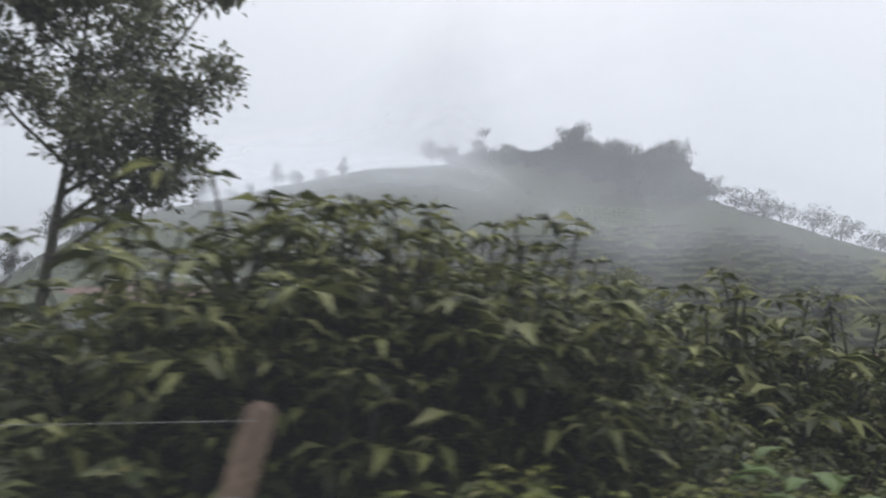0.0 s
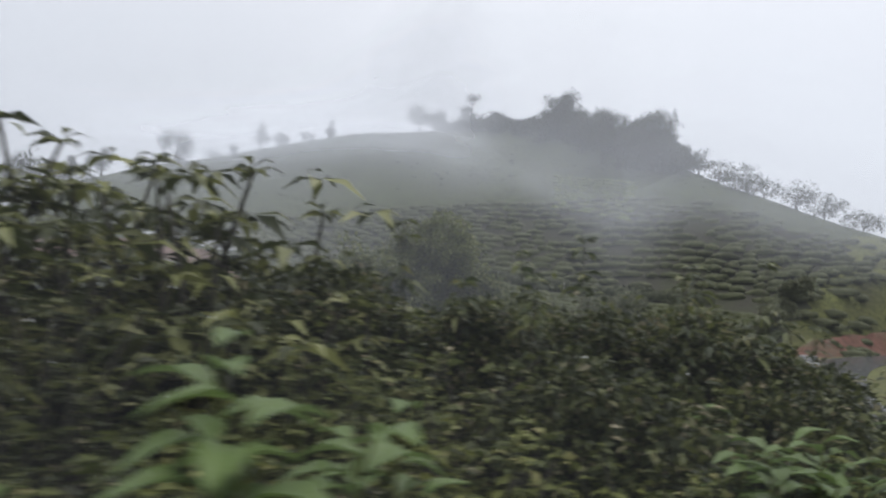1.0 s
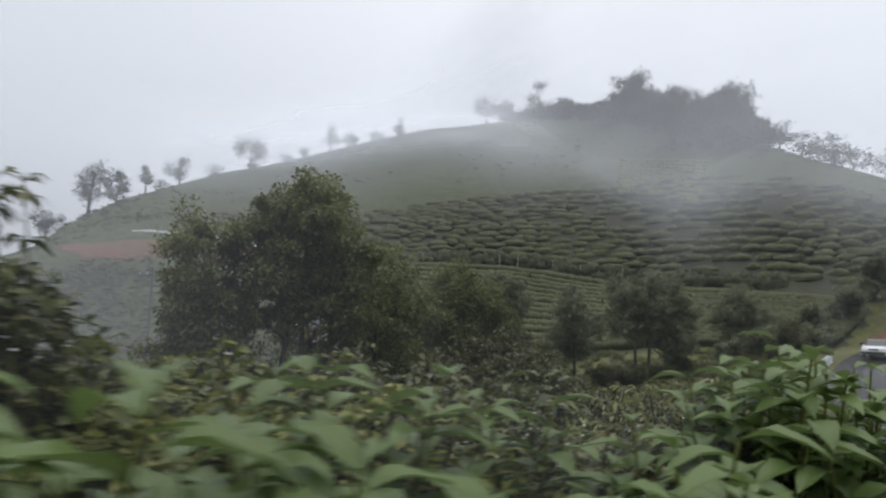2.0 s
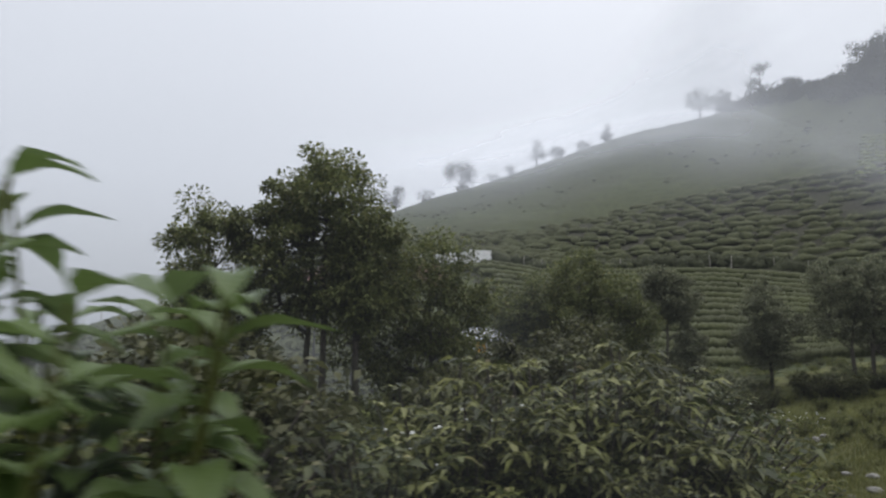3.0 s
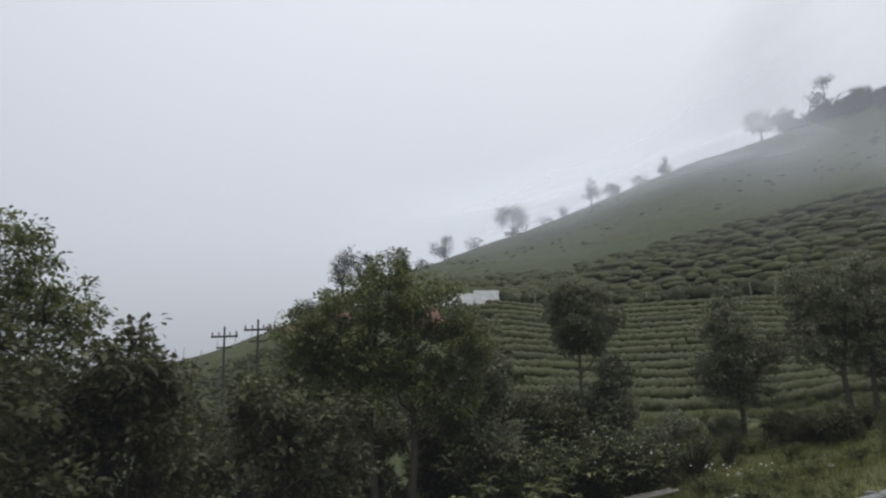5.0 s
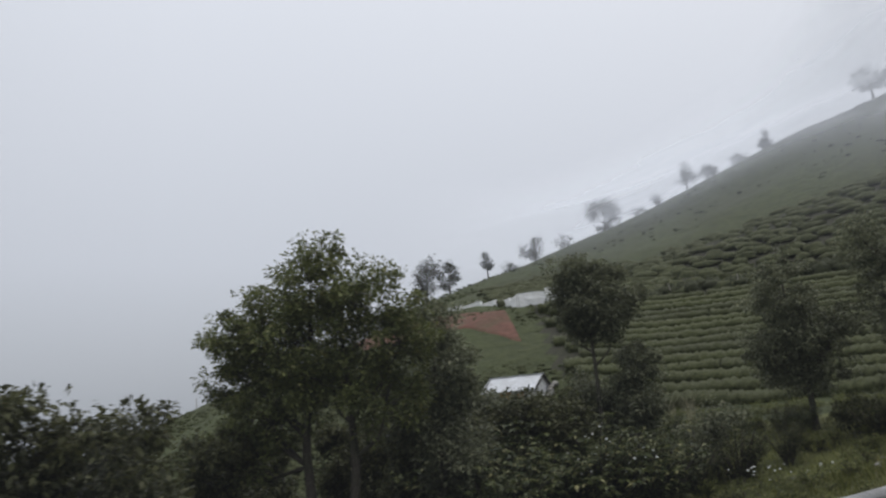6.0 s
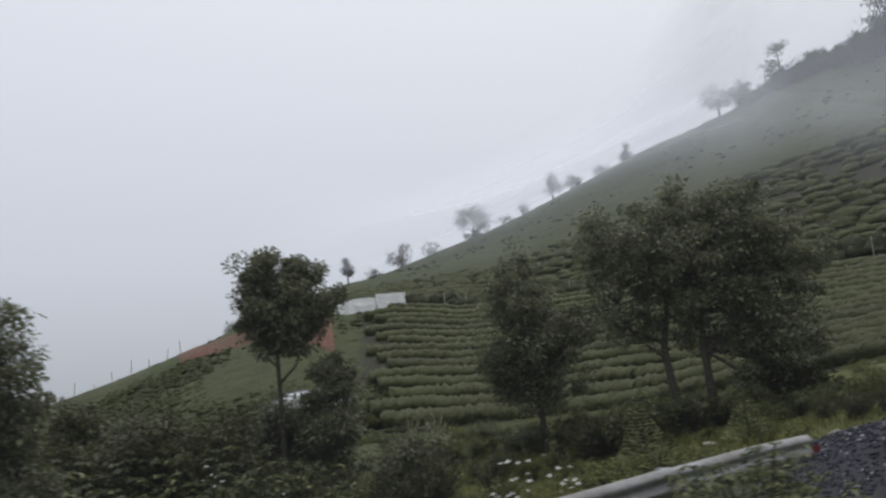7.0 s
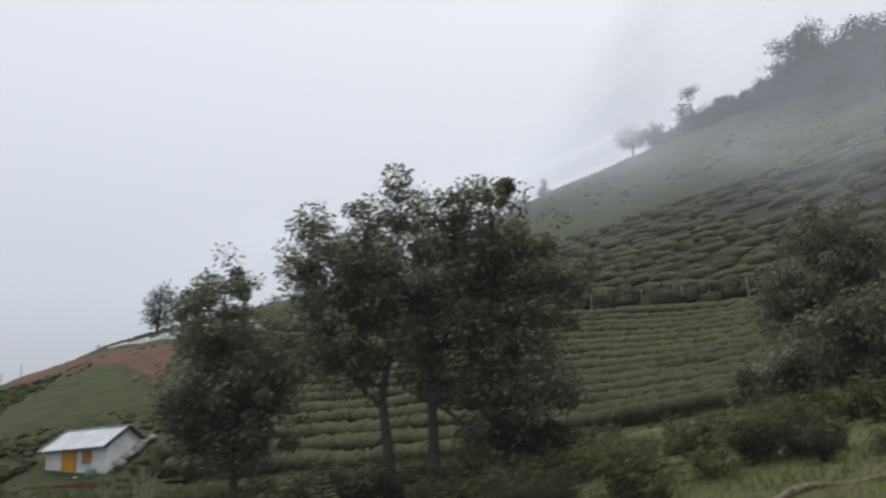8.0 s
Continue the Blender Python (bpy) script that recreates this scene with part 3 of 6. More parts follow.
def far_tree(x, y, high, wide, seed, label, shape="round", count=1500):
    z = gz(x, y)
    clumps = {"round": [(0.05 * wide, 0, 0.24 * high, wide * 0.26, 0.24 * high), (-0.18 * wide, 0, 0.44 * high, wide * 0.26, 0.26 * high), (0.2 * wide, 0, 0.46 * high, wide * 0.25, 0.26 * high), (0, 0, 0.62 * high, wide * 0.34, 0.24 * high), (0.1 * wide, 0, 0.74 * high, wide * 0.2, 0.14 * high)],
              "cone": [(0, 0, 0.14 * high, wide * 0.16, 0.14 * high), (0, 0, 0.38 * high, wide * 0.3, 0.18 * high), (0, 0, 0.62 * high, wide * 0.42, 0.2 * high)],
              "full": [(0, 0, 0.2 * high, wide * 0.28, 0.2 * high), (-0.2 * wide, 0, 0.45 * high, wide * 0.36, 0.2 * high), (0.22 * wide, 0, 0.55 * high, wide * 0.4, 0.22 * high), (0, 0, 0.8 * high, wide * 0.5, 0.2 * high), (-0.3 * wide, 0, 0.85 * high, wide * 0.4, 0.15 * high)],
              "wild": [(0.1 * wide, 0, 0.13 * high, wide * 0.2, 0.12 * high), (-0.25 * wide, 0, 0.3 * high, wide * 0.28, 0.14 * high), (0.25 * wide, 0, 0.42 * high, wide * 0.32, 0.15 * high), (-0.2 * wide, 0, 0.6 * high, wide * 0.4, 0.18 * high), (0.15 * wide, 0, 0.8 * high, wide * 0.45, 0.18 * high)],
              "bush": [(0, 0, 0.45 * high, wide * 0.5, 0.5 * high), (0.3 * wide, 0, 0.6 * high, wide * 0.35, 0.4 * high)],
              "layered": [(0.1 * wide, 0, 0.12 * high, wide * 0.25, 0.14 * high), (-0.2 * wide, 0, 0.4 * high, wide * 0.4, 0.1 * high), (0.2 * wide, 0, 0.58 * high, wide * 0.42, 0.1 * high), (-0.1 * wide, 0, 0.8 * high, wide * 0.4, 0.08 * high)]}[shape]
    r = np.random.RandomState(seed + 900)
    clumps = np.array(clumps) * (1 + r.normal(0, 0.16, (len(clumps), 5)))
    clumps[:, :2] += r.normal(0, 0.1 * wide, (len(clumps), 2))
    return tree("tree", x, y, z + high, clumps, label, LEAF_FAR, seed, leaf=0.5, dense=0.3, count=count, bare=0.3 * high, trunk=0.03 * high, z=z, group=G2)


far_tree(-64.7, 140.8, 11.5, 8.5, 31, "pale broad tree on the misty ridge")
far_tree(-60.2, 143.5, 7.5, 5.5, 32, "small broad tree beside a larger one on the ridge")
far_tree(-70.5, 136.0, 6.0, 5.0, 33, "faint tree low on the misty ridge")
far_tree(-62.0, 166.0, 7.0, 4.5, 34, "narrow pointed tree on the misty ridge", "cone")
far_tree(-65.0, 204.0, 10.0, 7.5, 35, "small round tree on the misty ridge")
far_tree(-47.9, 222.0, 12.5, 11.0, 36, "broad flat-topped tree on the misty ridge", count=2200)
far_tree(-22.4, 226.0, 9.5, 7.0, 37, "cone-shaped tree on the misty ridge", "cone")
far_tree(-16.5, 226.0, 4.5, 5.0, 38, "low bush on the misty ridge", "bush")
far_tree(-7.8, 227.0, 4.0, 4.5, 39, "little round bush on the misty ridge", "bush", 700)
far_tree(0.5, 230.0, 7.0, 4.0, 40, "thin pointed tree on the misty ridge", "cone")
far_tree(27.5, 204.0, 9.0, 7.5, 41, "round bare-twigged tree on the misty ridge")
far_tree(33.0, 201.0, 7.5, 6.5, 42, "dense round tree on the misty ridge")
far_tree(42.0, 194.0, 11.5, 6.5, 43, "layered pine-like tree on the misty ridge", "layered", 2200)
far_tree(46.5, 189.0, 7.0, 8.0, 44, "spreading tree beside a pine on the ridge")
stand = np.random.RandomState(44)
WOOD_B, WOOD_FROM = (8.0, 12, 18, 25, 31, 37), (166, 146, 131, 113, 100, 98)
for k in range(84):
    b = 37.0 - 29.0 * ((k + 0.5) / 84) ** 1.25
    deep = stand.rand() if k % 3 else 1.0
    inner, outer = np.interp(b, WOOD_B, WOOD_FROM), np.interp(b, BEARING, RIDGE_R) + 1
    r = inner + (outer - inner) * deep
    x, y = HILL_AT[0] + r * math.sin(radians(b)), HILL_AT[1] + r * math.cos(radians(b))
    tall = 3.0 + 2.0 * smooth((b - 15) / 6) + 8.5 * math.exp(-((b - 22.4) / 2.0) ** 2) + 6.5 * math.exp(-((b - 27.5) / 2.6) ** 2) + 7.0 * math.exp(-((b - 33.0) / 1.7) ** 2) + stand.uniform(-1.2, 1.6)
    shape = ("full", "full", "wild", "full", "wild", "cone")[stand.randint(6)]
    far_tree(x, y, tall, 2.0 + tall * stand.uniform(0.45, 0.7), 60 + k, "slim grey-green tree in the dense stand on the misty hilltop" if shape == "cone" else "leafy grey-green tree in the dense stand on the misty hilltop", shape, 1700)
for k, (b, h, w, sh) in enumerate(((38.5, 5.5, 6, "full"), (41, 4.5, 6, "bush"), (44.5, 5.5, 7, "full"), (46.5, 5, 7, "bush"), (50, 4, 6, "bush"), (53, 4.5, 5, "full"), (57, 3.5, 6, "bush"))):
    r = np.interp(b, BEARING, RIDGE_R)
    far_tree(HILL_AT[0] + r * math.sin(radians(b)), HILL_AT[1] + r * math.cos(radians(b)), h, w, 180 + k, "small grey-green tree on the falling misty ridge", sh, 900)
for k in range(6):
    t = k / 5
    far_tree(-70 + 40 * t + 2 * math.sin(k * 5), 170 + 50 * math.sin(t * 1.5) + 2 * math.cos(k * 3), 1.8 + 0.8 * (k % 3), 4.5, 90 + k, "low shrub on the bare skyline of the ridge", "bush", 350)

HX_, HY_ = -8.6, 67.2

# ---- tea rows ----
TEA_GROUP = "tea rows of the terraced field"


def polar(b, r):
    return HILL_AT[0] + r * np.sin(np.radians(b)), HILL_AT[1] + r * np.cos(np.radians(b))


def tea_row(b0, b1, rows_at, seed, wide=1.16, high=0.95):
    """One clipped hedge of tea that follows the slope between two bearings."""
    rng = np.random.RandomState(seed)
    n = max(8, int(abs(b1 - b0) * 3.5))
    b = np.r_[b0, np.linspace(b0 + 0.15, b1 - 0.15, n), b1]
    n += 2
    r = np.array([rows_at(v) for v in b]) + 0.16 * np.sin(b * 0.35 + seed) + rng.normal(0, 0.035, n)
    across = np.array([-0.72, -0.95, -1.0, -0.8, -0.1, 0.6, 0.98, 0.75]) * wide
    up = np.array([-0.3, 0.3, 0.55, 0.84, 1.0, 1.0, 0.55, -0.3]) * high
    verts = []
    for k in range(n):
        end = 0.6 if k in (0, n - 1) else 1.0
        x, y = polar(b[k], r[k] + across * end)
        z = ground(x, y) * 0.35 + float(ground(*polar(b[k], r[k]))[0]) * 0.65
        verts.append(np.stack([x + rng.normal(0, 0.06, 8), y + rng.normal(0, 0.06, 8), z + (up if end == 1 else 0.35 + 0.1 * up) * rng.uniform(0.93, 1.06) + rng.normal(0, 0.06, 8)], 1))
    ob = part("tea_hedge", mesh_of("tea_hedge", np.vstack(verts), grid_faces(n, 8), TEA, True), TEA)
    return tagged(ob, "clipped green tea hedge along the terraced slope", "tea hedge", TEA_GROUP)


ROWS = 15
for i in range(ROWS):
    def at(b, i=i):
        f, t = np.interp(b, BEARING, FOOT_R), np.interp(b, BEARING, TERRACE_R)
        return f + 1.0 + (t - f - 1.5) * (i + 0.5) / ROWS
    first = -27.3 - 1.5 * math.sin(i * 2.1)
    cuts = [first, 12 + 22 * math.sin(i * 1.7), 58]
    for j, (p, q) in enumerate(zip(cuts[:-1], cuts[1:])):
        tea_row(p + 0.05, q - 0.05, at, 100 + 10 * i + j)

rng = np.random.RandomState(5)
clumps_low, clumps_high = [], []
for i in range(14):
    b = -33.0 + rng.uniform(0, 1)
    while b < 64:
        base_r = np.interp(b, BEARING, TERRACE_R)
        long = rng.uniform(1.0, 2.6)
        rr = base_r + 3.4 + i * 2.2 + 1.1 * math.sin(b * 0.16 + i * 0.22) + rng.normal(0, 0.13)
        half = math.degrees(long / rr)
        b += half
        if rng.rand() > 0.05 + 0.012 * i:
            x, y = polar(b, rr)
            v, f = ball(rng, rng.uniform(0.74, 0.94), 0.85, 0.16, 10, 5)
            v = v * np.array([long * 1.2, 0.92, 1.0])
            turn = radians(b)
            v = np.stack([v[:, 0] * math.cos(turn) + v[:, 1] * math.sin(turn), -v[:, 0] * math.sin(turn) + v[:, 1] * math.cos(turn), v[:, 2]], 1)
            clumps_low.append((v + np.array([x, y, gz(x, y) + 0.1]), f))
        b += half * rng.uniform(0.72, 1.0)
v, f = joined(clumps_low)
tagged(part("old_tea_bushes", mesh_of("old_tea_bushes", v, f, TEA_DARK, True), TEA_DARK), "rows of overgrown grey-green tea bushes on the upper slope", "tea bushes", kind="stuff")
for _ in range(1100):
    b = rng.uniform(-48, 62)
    t, rd = np.interp(b, BEARING, TERRACE_R), np.interp(b, BEARING, RIDGE_R)
    x, y = polar(b, rng.uniform(t + 40 if t + 40 < rd - 8 else t + 10, rd + 4))
    v, f = ball(rng, rng.uniform(0.15, 0.5), 0.4, 0.25, 6, 4)
    v = v * np.array([1.4, 1.0, 1.0])
    clumps_high.append((v + np.array([x, y, gz(x, y) - 0.1]), f))
# a lighter patch of young tea under the wood
young = []
for i in range(11):
    for b in np.arange(21.5, 31.5, 0.62):
        rr = np.interp(b, (21, 32), (92, 80)) + i * 1.5 + rng.normal(0, 0.12)
        x, y = polar(b + rng.normal(0, 0.06), rr)
        v, f = ball(rng, rng.uniform(0.5, 0.7), 0.7, 0.15)
        young.append((v * np.array([1.3, 1.0, 1.0]) + np.array([x, y, gz(x, y) + 0.05]), f))
v, f = joined(young)
TEA_YOUNG = two_scale("young_tea_leaves", (0.062, 0.088, 0.020), (0.125, 0.165, 0.042), (0.085, 0.11, 0.03), 0.4, 6.0, 0.85, 0.6)
tagged(part("young_tea_bushes", mesh_of("young_tea_bushes", v, f, TEA_YOUNG, True), TEA_YOUNG), "patch of light green young tea below the wood", "tea bushes", kind="stuff")
v, f = joined(clumps_high)
tagged(part("hill_scrub", mesh_of("hill_scrub", v, f, SLOPE, True), SLOPE), "low scrub scattered on the upper hillside", "scrub", kind="stuff")
# dark hedge and pale stakes along the top of the field
edge = []
for b in np.arange(-27, 46, 0.55):
    x, y = polar(b + rng.normal(0, 0.1), np.interp(b, BEARING, TERRACE_R) + 2.4 + rng.normal(0, 0.5))
    v, f = ball(rng, rng.uniform(0.7, 1.25), 1.0, 0.25)
    edge.append((v + np.array([x, y, gz(x, y) + 0.1]), f))
v, f = joined(edge)
EDGE = two_scale("edge_scrub_leaves", (0.018, 0.024, 0.012), (0.045, 0.055, 0.026), (0.03, 0.036, 0.02), 0.3, 4.0, 0.9, 0.9)
tagged(part("field_edge_scrub", mesh_of("field_edge_scrub", v, f, EDGE, True), EDGE), "dark scrub along the top edge of the tea field", "scrub", kind="stuff")
PALE = two_scale("pale_wood", (0.25, 0.23, 0.2), (0.42, 0.40, 0.36), (0.18, 0.16, 0.13), 0.05, 0.4, 0.85, 0.3)
stake_mesh = mesh_of("stake", *tube([(0, 0, -0.2), (0.02, 0, 0.8), (0, 0.02, 1.7)], (0.07, 0.06, 0.05), 6), PALE, True)
for k, b in enumerate((-19.5, -17, -13, -6, -2, 5.5, 8, 13, 17, 23, 28)):
    x, y = polar(b, np.interp(b, BEARING, TERRACE_R) + 1.3)
    st = part("stake", stake_mesh, PALE)
    st.matrix_basis = pose(x, y, gz(x, y), 3 * math.sin(k), 4 * math.cos(k * 2), 0)
    tagged(st, "pale weathered stake at the top of the tea field", "stake", "stakes along the tea field")

# rough growth on the slope round the hut and bank
rough = []
for _ in range(7600):
    b = rng.uniform(-76, -24)
    r = rng.uniform(26, 100)
    x, y = polar(b, r)
    if (HX_ - 5.5 < x < HX_ + 1.5 and HY_ - 3.5 < y < HY_ + 5) or (-46 < b < -31 and 48 < r < 92 and rng.rand() < 0.7):
        continue
    v, f = ball(rng, rng.uniform(0.15, 0.5), 0.5, 0.25, 7, 4)
    rough.append((v + np.array([x, y, gz(x, y) - 0.05]), f))
v, f = joined(rough)
WEEDS = two_scale("slope_weeds", (0.025, 0.035, 0.014), (0.055, 0.070, 0.027), (0.050, 0.058, 0.026), 0.3, 5.0, 0.95, 0.8)
tagged(part("rough_growth", mesh_of("rough_growth", v, f, WEEDS, True), WEEDS), "rough low growth on the slope above the hut", "scrub", kind="stuff")

# ---- red bank, walls and house ----
u, w = np.meshgrid(np.linspace(0, 1, 40), np.linspace(0, 1, 16))
bb = -31.8 - 15.2 * u
edge_low = np.array([noise.noise((a * 6, 0.3, 1.0)) for a in np.linspace(0, 1, 40)])[None] * 3
edge_high = np.array([noise.noise((a * 7, 5.3, 2.0)) for a in np.linspace(0, 1, 40)])[None] * 1.5
rr = (47 + 27 * u + edge_low) * (1 - w) + (61.5 + 26 * u + edge_high) * w
bx, by = polar(bb, rr)
bz = ground(bx.ravel(), by.ravel()) + np.array([noise.noise((a * 0.21, b * 0.21, 3.1)) * 0.22 + noise.noise((a * 0.06, b * 0.06, 7.7)) * 0.7 for a, b in zip(bx.ravel(), by.ravel())])
rim = np.minimum.reduce([u, 1 - u, w, 1 - w]).ravel()
bz += np.where(rim < 0.01, -0.25, 0.12)
bank = part("soil_bank", mesh_of("soil_bank", np.stack([bx.ravel(), by.ravel(), bz], 1), grid_faces(16, 40)[:, ::-1], SOIL, True), SOIL)
tagged(bank, "bare reddish soil bank below the old wall", "soil bank", kind="structure")

WHITE = two_scale("limewash", (0.64, 0.65, 0.65), (0.82, 0.83, 0.83), (0.42, 0.42, 0.40), 0.25, 0.9, 0.85, 0.25, stain_amount=0.45)
SHEET = two_scale("grey_sheet_roof", (0.42, 0.44, 0.46), (0.62, 0.64, 0.67), (0.30, 0.30, 0.30), 0.3, 1.2, 0.45, 0.1, metal=0.3)
YELLOW = two_scale("yellow_paint", (0.52, 0.25, 0.015), (0.68, 0.34, 0.03), (0.36, 0.17, 0.02), 0.1, 0.6, 0.55, 0.1)
ORANGE = two_scale("orange_wood", (0.30, 0.15, 0.04), (0.42, 0.22, 0.07), (0.2, 0.1, 0.04), 0.1, 0.5, 0.6, 0.1)
STONE = two_scale("rough_stone", (0.16, 0.15, 0.14), (0.32, 0.31, 0.29), (0.10, 0.11, 0.08), 0.2, 0.9, 0.9, 0.6, island=0.2)
DARK = two_scale("dark_thatch", (0.025, 0.024, 0.022), (0.06, 0.058, 0.05), (0.04, 0.045, 0.03), 0.1, 0.5, 0.95, 0.6)
METAL = two_scale("weathered_galvanised_steel", (0.20, 0.205, 0.205), (0.34, 0.345, 0.345), (0.15, 0.13, 0.11), 0.12, 0.9, 0.5, 0.1, metal=0.55)
GREEN_PAINT = two_scale("green_plastic", (0.05, 0.14, 0.09), (0.08, 0.2, 0.13), (0.05, 0.1, 0.07), 0.1, 0.4, 0.4, 0.05)
GLASS_DARK, gn, gl, gb = material("dark_window_glass", 0.06)
gb.inputs["Base Color"].default_value = (0.02, 0.024, 0.028, 1)
CAR_PAINT, gn, gl, gb = material("white_car_paint", 0.25)
gb.inputs["Base Color"].default_value = (0.74, 0.75, 0.76, 1)
RUBBER = two_scale("tyre_rubber", (0.012, 0.012, 0.012), (0.03, 0.03, 0.03), (0.05, 0.045, 0.04), 0.05, 0.3, 0.85, 0.2)
BLACK_PAINT = two_scale("black_road_paint", (0.02, 0.02, 0.02), (0.05, 0.05, 0.05), (0.1, 0.1, 0.095), 0.08, 0.3, 0.8, 0.2)
GRAVEL = two_scale("dark_wet_gravel", (0.009, 0.009, 0.014), (0.024, 0.024, 0.034), (0.025, 0.025, 0.030), 0.06, 0.8, 0.85, 0.4)
GRAVEL_STONE, gn, gl, gb = material("gravel_stones", 0.75, 0.0, 0.25)
g_geo, g_ramp = gn.new("ShaderNodeNewGeometry"), gn.new("ShaderNodeValToRGB")
g_ramp.color_ramp.elements[0].color, g_ramp.color_ramp.elements[1].color = (0.008, 0.008, 0.013, 1), (0.042, 0.042, 0.058, 1)
g_ramp.color_ramp.elements[1].position = 0.9
g_ramp.color_ramp.elements.new(0.985).color = (0.30, 0.31, 0.33, 1)
gl.new(g_geo.outputs["Random Per Island"], g_ramp.inputs[0])
gl.new(g_ramp.outputs[0], gb.inputs["Base Color"])


def box_bm(w, d, h, x=0.0, y=0.0, z=0.0, bevel=0.02):
    """A block with softened edges, its foot at z."""
    bm = bmesh.new()
    bmesh.ops.create_cube(bm, size=1.0)
    for v in bm.verts:
        v.co = (v.co.x * w + x, v.co.y * d + y, (v.co.z + 0.5) * h + z)
    if bevel:
        bmesh.ops.bevel(bm, geom=bm.edges[:], offset=bevel, segments=2, affect="EDGES")
    return bm


def rough_bm(w, d, h, seed, cells=(8, 2, 4), amount=0.06, x=0.0, y=0.0, z=0.0):
    """A worn block: cut into cells and pushed about."""
    bm = box_bm(w, d, h, x, y, z, 0)
    bmesh.ops.subdivide_edges(bm, edges=bm.edges[:], cuts=max(cells) // 2, use_grid_fill=True)
    for v in bm.verts:
        n = noise.noise_vector((v.co.x * 1.3 + seed, v.co.y * 1.3, v.co.z * 1.3))
        v.co += n * amount
    return bm


# Limewash lightened to make up for the weak sky light on this wall's face.
WALL_WHITE = two_scale("lightened_limewash", (0.80, 0.80, 0.79), (0.90, 0.90, 0.89), (0.55, 0.54, 0.50), 0.25, 0.9, 0.85, 0.25, stain_amount=0.3)
# the broken white wall above the bank, in lengths of falling height
wall_line = [(-15.6, 98.2, 1.75), (-18.5, 95.8, 1.6), (-21.3, 93.5, 1.25), (-23.0, 94.9, 0.62), (-26.2, 97.2, 0.5), (-29.6, 99.4, 0.5), (-34.0, 101.4, 0.4), (-39.0, 103.4, 0.35), (-43.0, 105.0, 0.3)]
for k in range(len(wall_line) - 1):
    (x0, y0, h0), (x1, y1, h1) = wall_line[k], wall_line[k + 1]
    mx, my, length = (x0 + x1) / 2, (y0 + y1) / 2, math.hypot(x1 - x0, y1 - y0)
    bm = rough_bm(length * 0.97, 0.4, h0 + 0.5, k * 3.7, (8, 2, 4), 0.12)
    for v in bm.verts:
        if v.co.z > 0.5 * h0:
            v.co.z += (h1 - h0) * 0.5 * (v.co.x / length + 0.5) + 0.12 * noise.noise((v.co.x * 2 + k * 9, 0, 4))
    ob = part("broken_wall", bm, WALL_WHITE)
    ob.matrix_basis = pose(mx, my, gz(mx, my) - 0.4, 0, 0, math.degrees(math.atan2(y1 - y0, x1 - x0)))
    tagged(ob, "length of low broken white wall above red soil" if h0 > 0.7 else "low remnant of whitewashed wall above red soil", "wall", "lengths of the broken wall")

# house
HX, HY, HT = HX_, HY_, 4.0
hz = 1.1
house = thing("house", HX, HY, hz, HT, "small whitewashed hut with grey sheet roof and yellow door", "house")
W, D, H, PEAK = 4.4, 3.9, 2.15, 3.2
bm = bmesh.new()
prof = [(0, 0), (0, D)]
out = [(-W, 0, -0.6), (0, 0, -0.6), (0, D, -0.6), (-W, D, -0.6)]
low = [bm.verts.new(p) for p in out]
top = [bm.verts.new((p[0], p[1], H)) for p in out]
pk = [bm.verts.new((-W, D / 2, PEAK)), bm.verts.new((0, D / 2, PEAK))]
bm.faces.new((low[0], low[1], top[1], top[0]))
bm.faces.new((low[2], low[3], top[3], top[2]))
bm.faces.new((low[1], low[2], top[2], pk[1], top[1]))
bm.faces.new((low[3], low[0], top[0], pk[0], top[3]))
bm.faces.new((low[3], low[2], low[1], low[0]))
bm.faces.new((top[0], top[1], pk[1], pk[0]))
bm.faces.new((top[2], top[3], pk[0], pk[1]))
part("wall", bm, WHITE, house, "stained whitewashed wall")


def roof_side(y_eave, y_ridge, z_eave, z_ridge):
    xs = np.arange(-W - 0.35, 0.36, 0.07)
    ts = np.linspace(0, 1, 5)
    wave = 0.025 * np.sin(xs * 2 * np.pi / 0.28)
    v = np.array([[x, y_eave + (y_ridge - y_eave) * t, z_eave + (z_ridge - z_eave) * t + wv + d] for d in (0.0, 0.05) for t in ts for x, wv in zip(xs, wave)])
    f = grid_faces(5, len(xs))
    return v, np.vstack([f, f + 5 * len(xs)])


part("roof", mesh_of("roof", *roof_side(-0.45, D / 2 + 0.02, H - 0.17, PEAK + 0.06), SHEET, True), SHEET, house, "grey corrugated sheet, front slope")
part("roof", mesh_of("roof", *roof_side(D + 0.45, D / 2 - 0.02, H - 0.17, PEAK + 0.06), SHEET, True), SHEET, house, "grey corrugated sheet, rear slope")
part("ridge_cap", box_bm(W + 0.75, 0.3, 0.07, -W / 2, D / 2, PEAK + 0.07), SHEET, house)
for sx in (0.22, -W - 0.22):
    for y0, y1 in ((-0.42, D / 2), (D + 0.42, D / 2)):
        pts = [(sx, y0, H - 0.2), (sx, (y0 + y1) / 2, (H + PEAK) / 2 - 0.07), (sx, y1, PEAK + 0.02)]
        part("gable_edge", mesh_of("gable_edge", *tube(pts, (0.11, 0.1, 0.1), 6), DARK, True), DARK, house, "dark edge under the roof")
door = part("door", box_bm(0.92, 0.06, 1.95, -2.65, -0.025, 0.0, 0.01), YELLOW, house, "yellow painted door")
for k in range(4):
    part("board", box_bm(0.2, 0.02, 1.8, -2.98 + 0.22 * k, -0.065, 0.06, 0.006), YELLOW, door)
part("door_frame", box_bm(0.07, 0.1, 2.02, -3.14, -0.03, 0, 0.01), ORANGE, house)
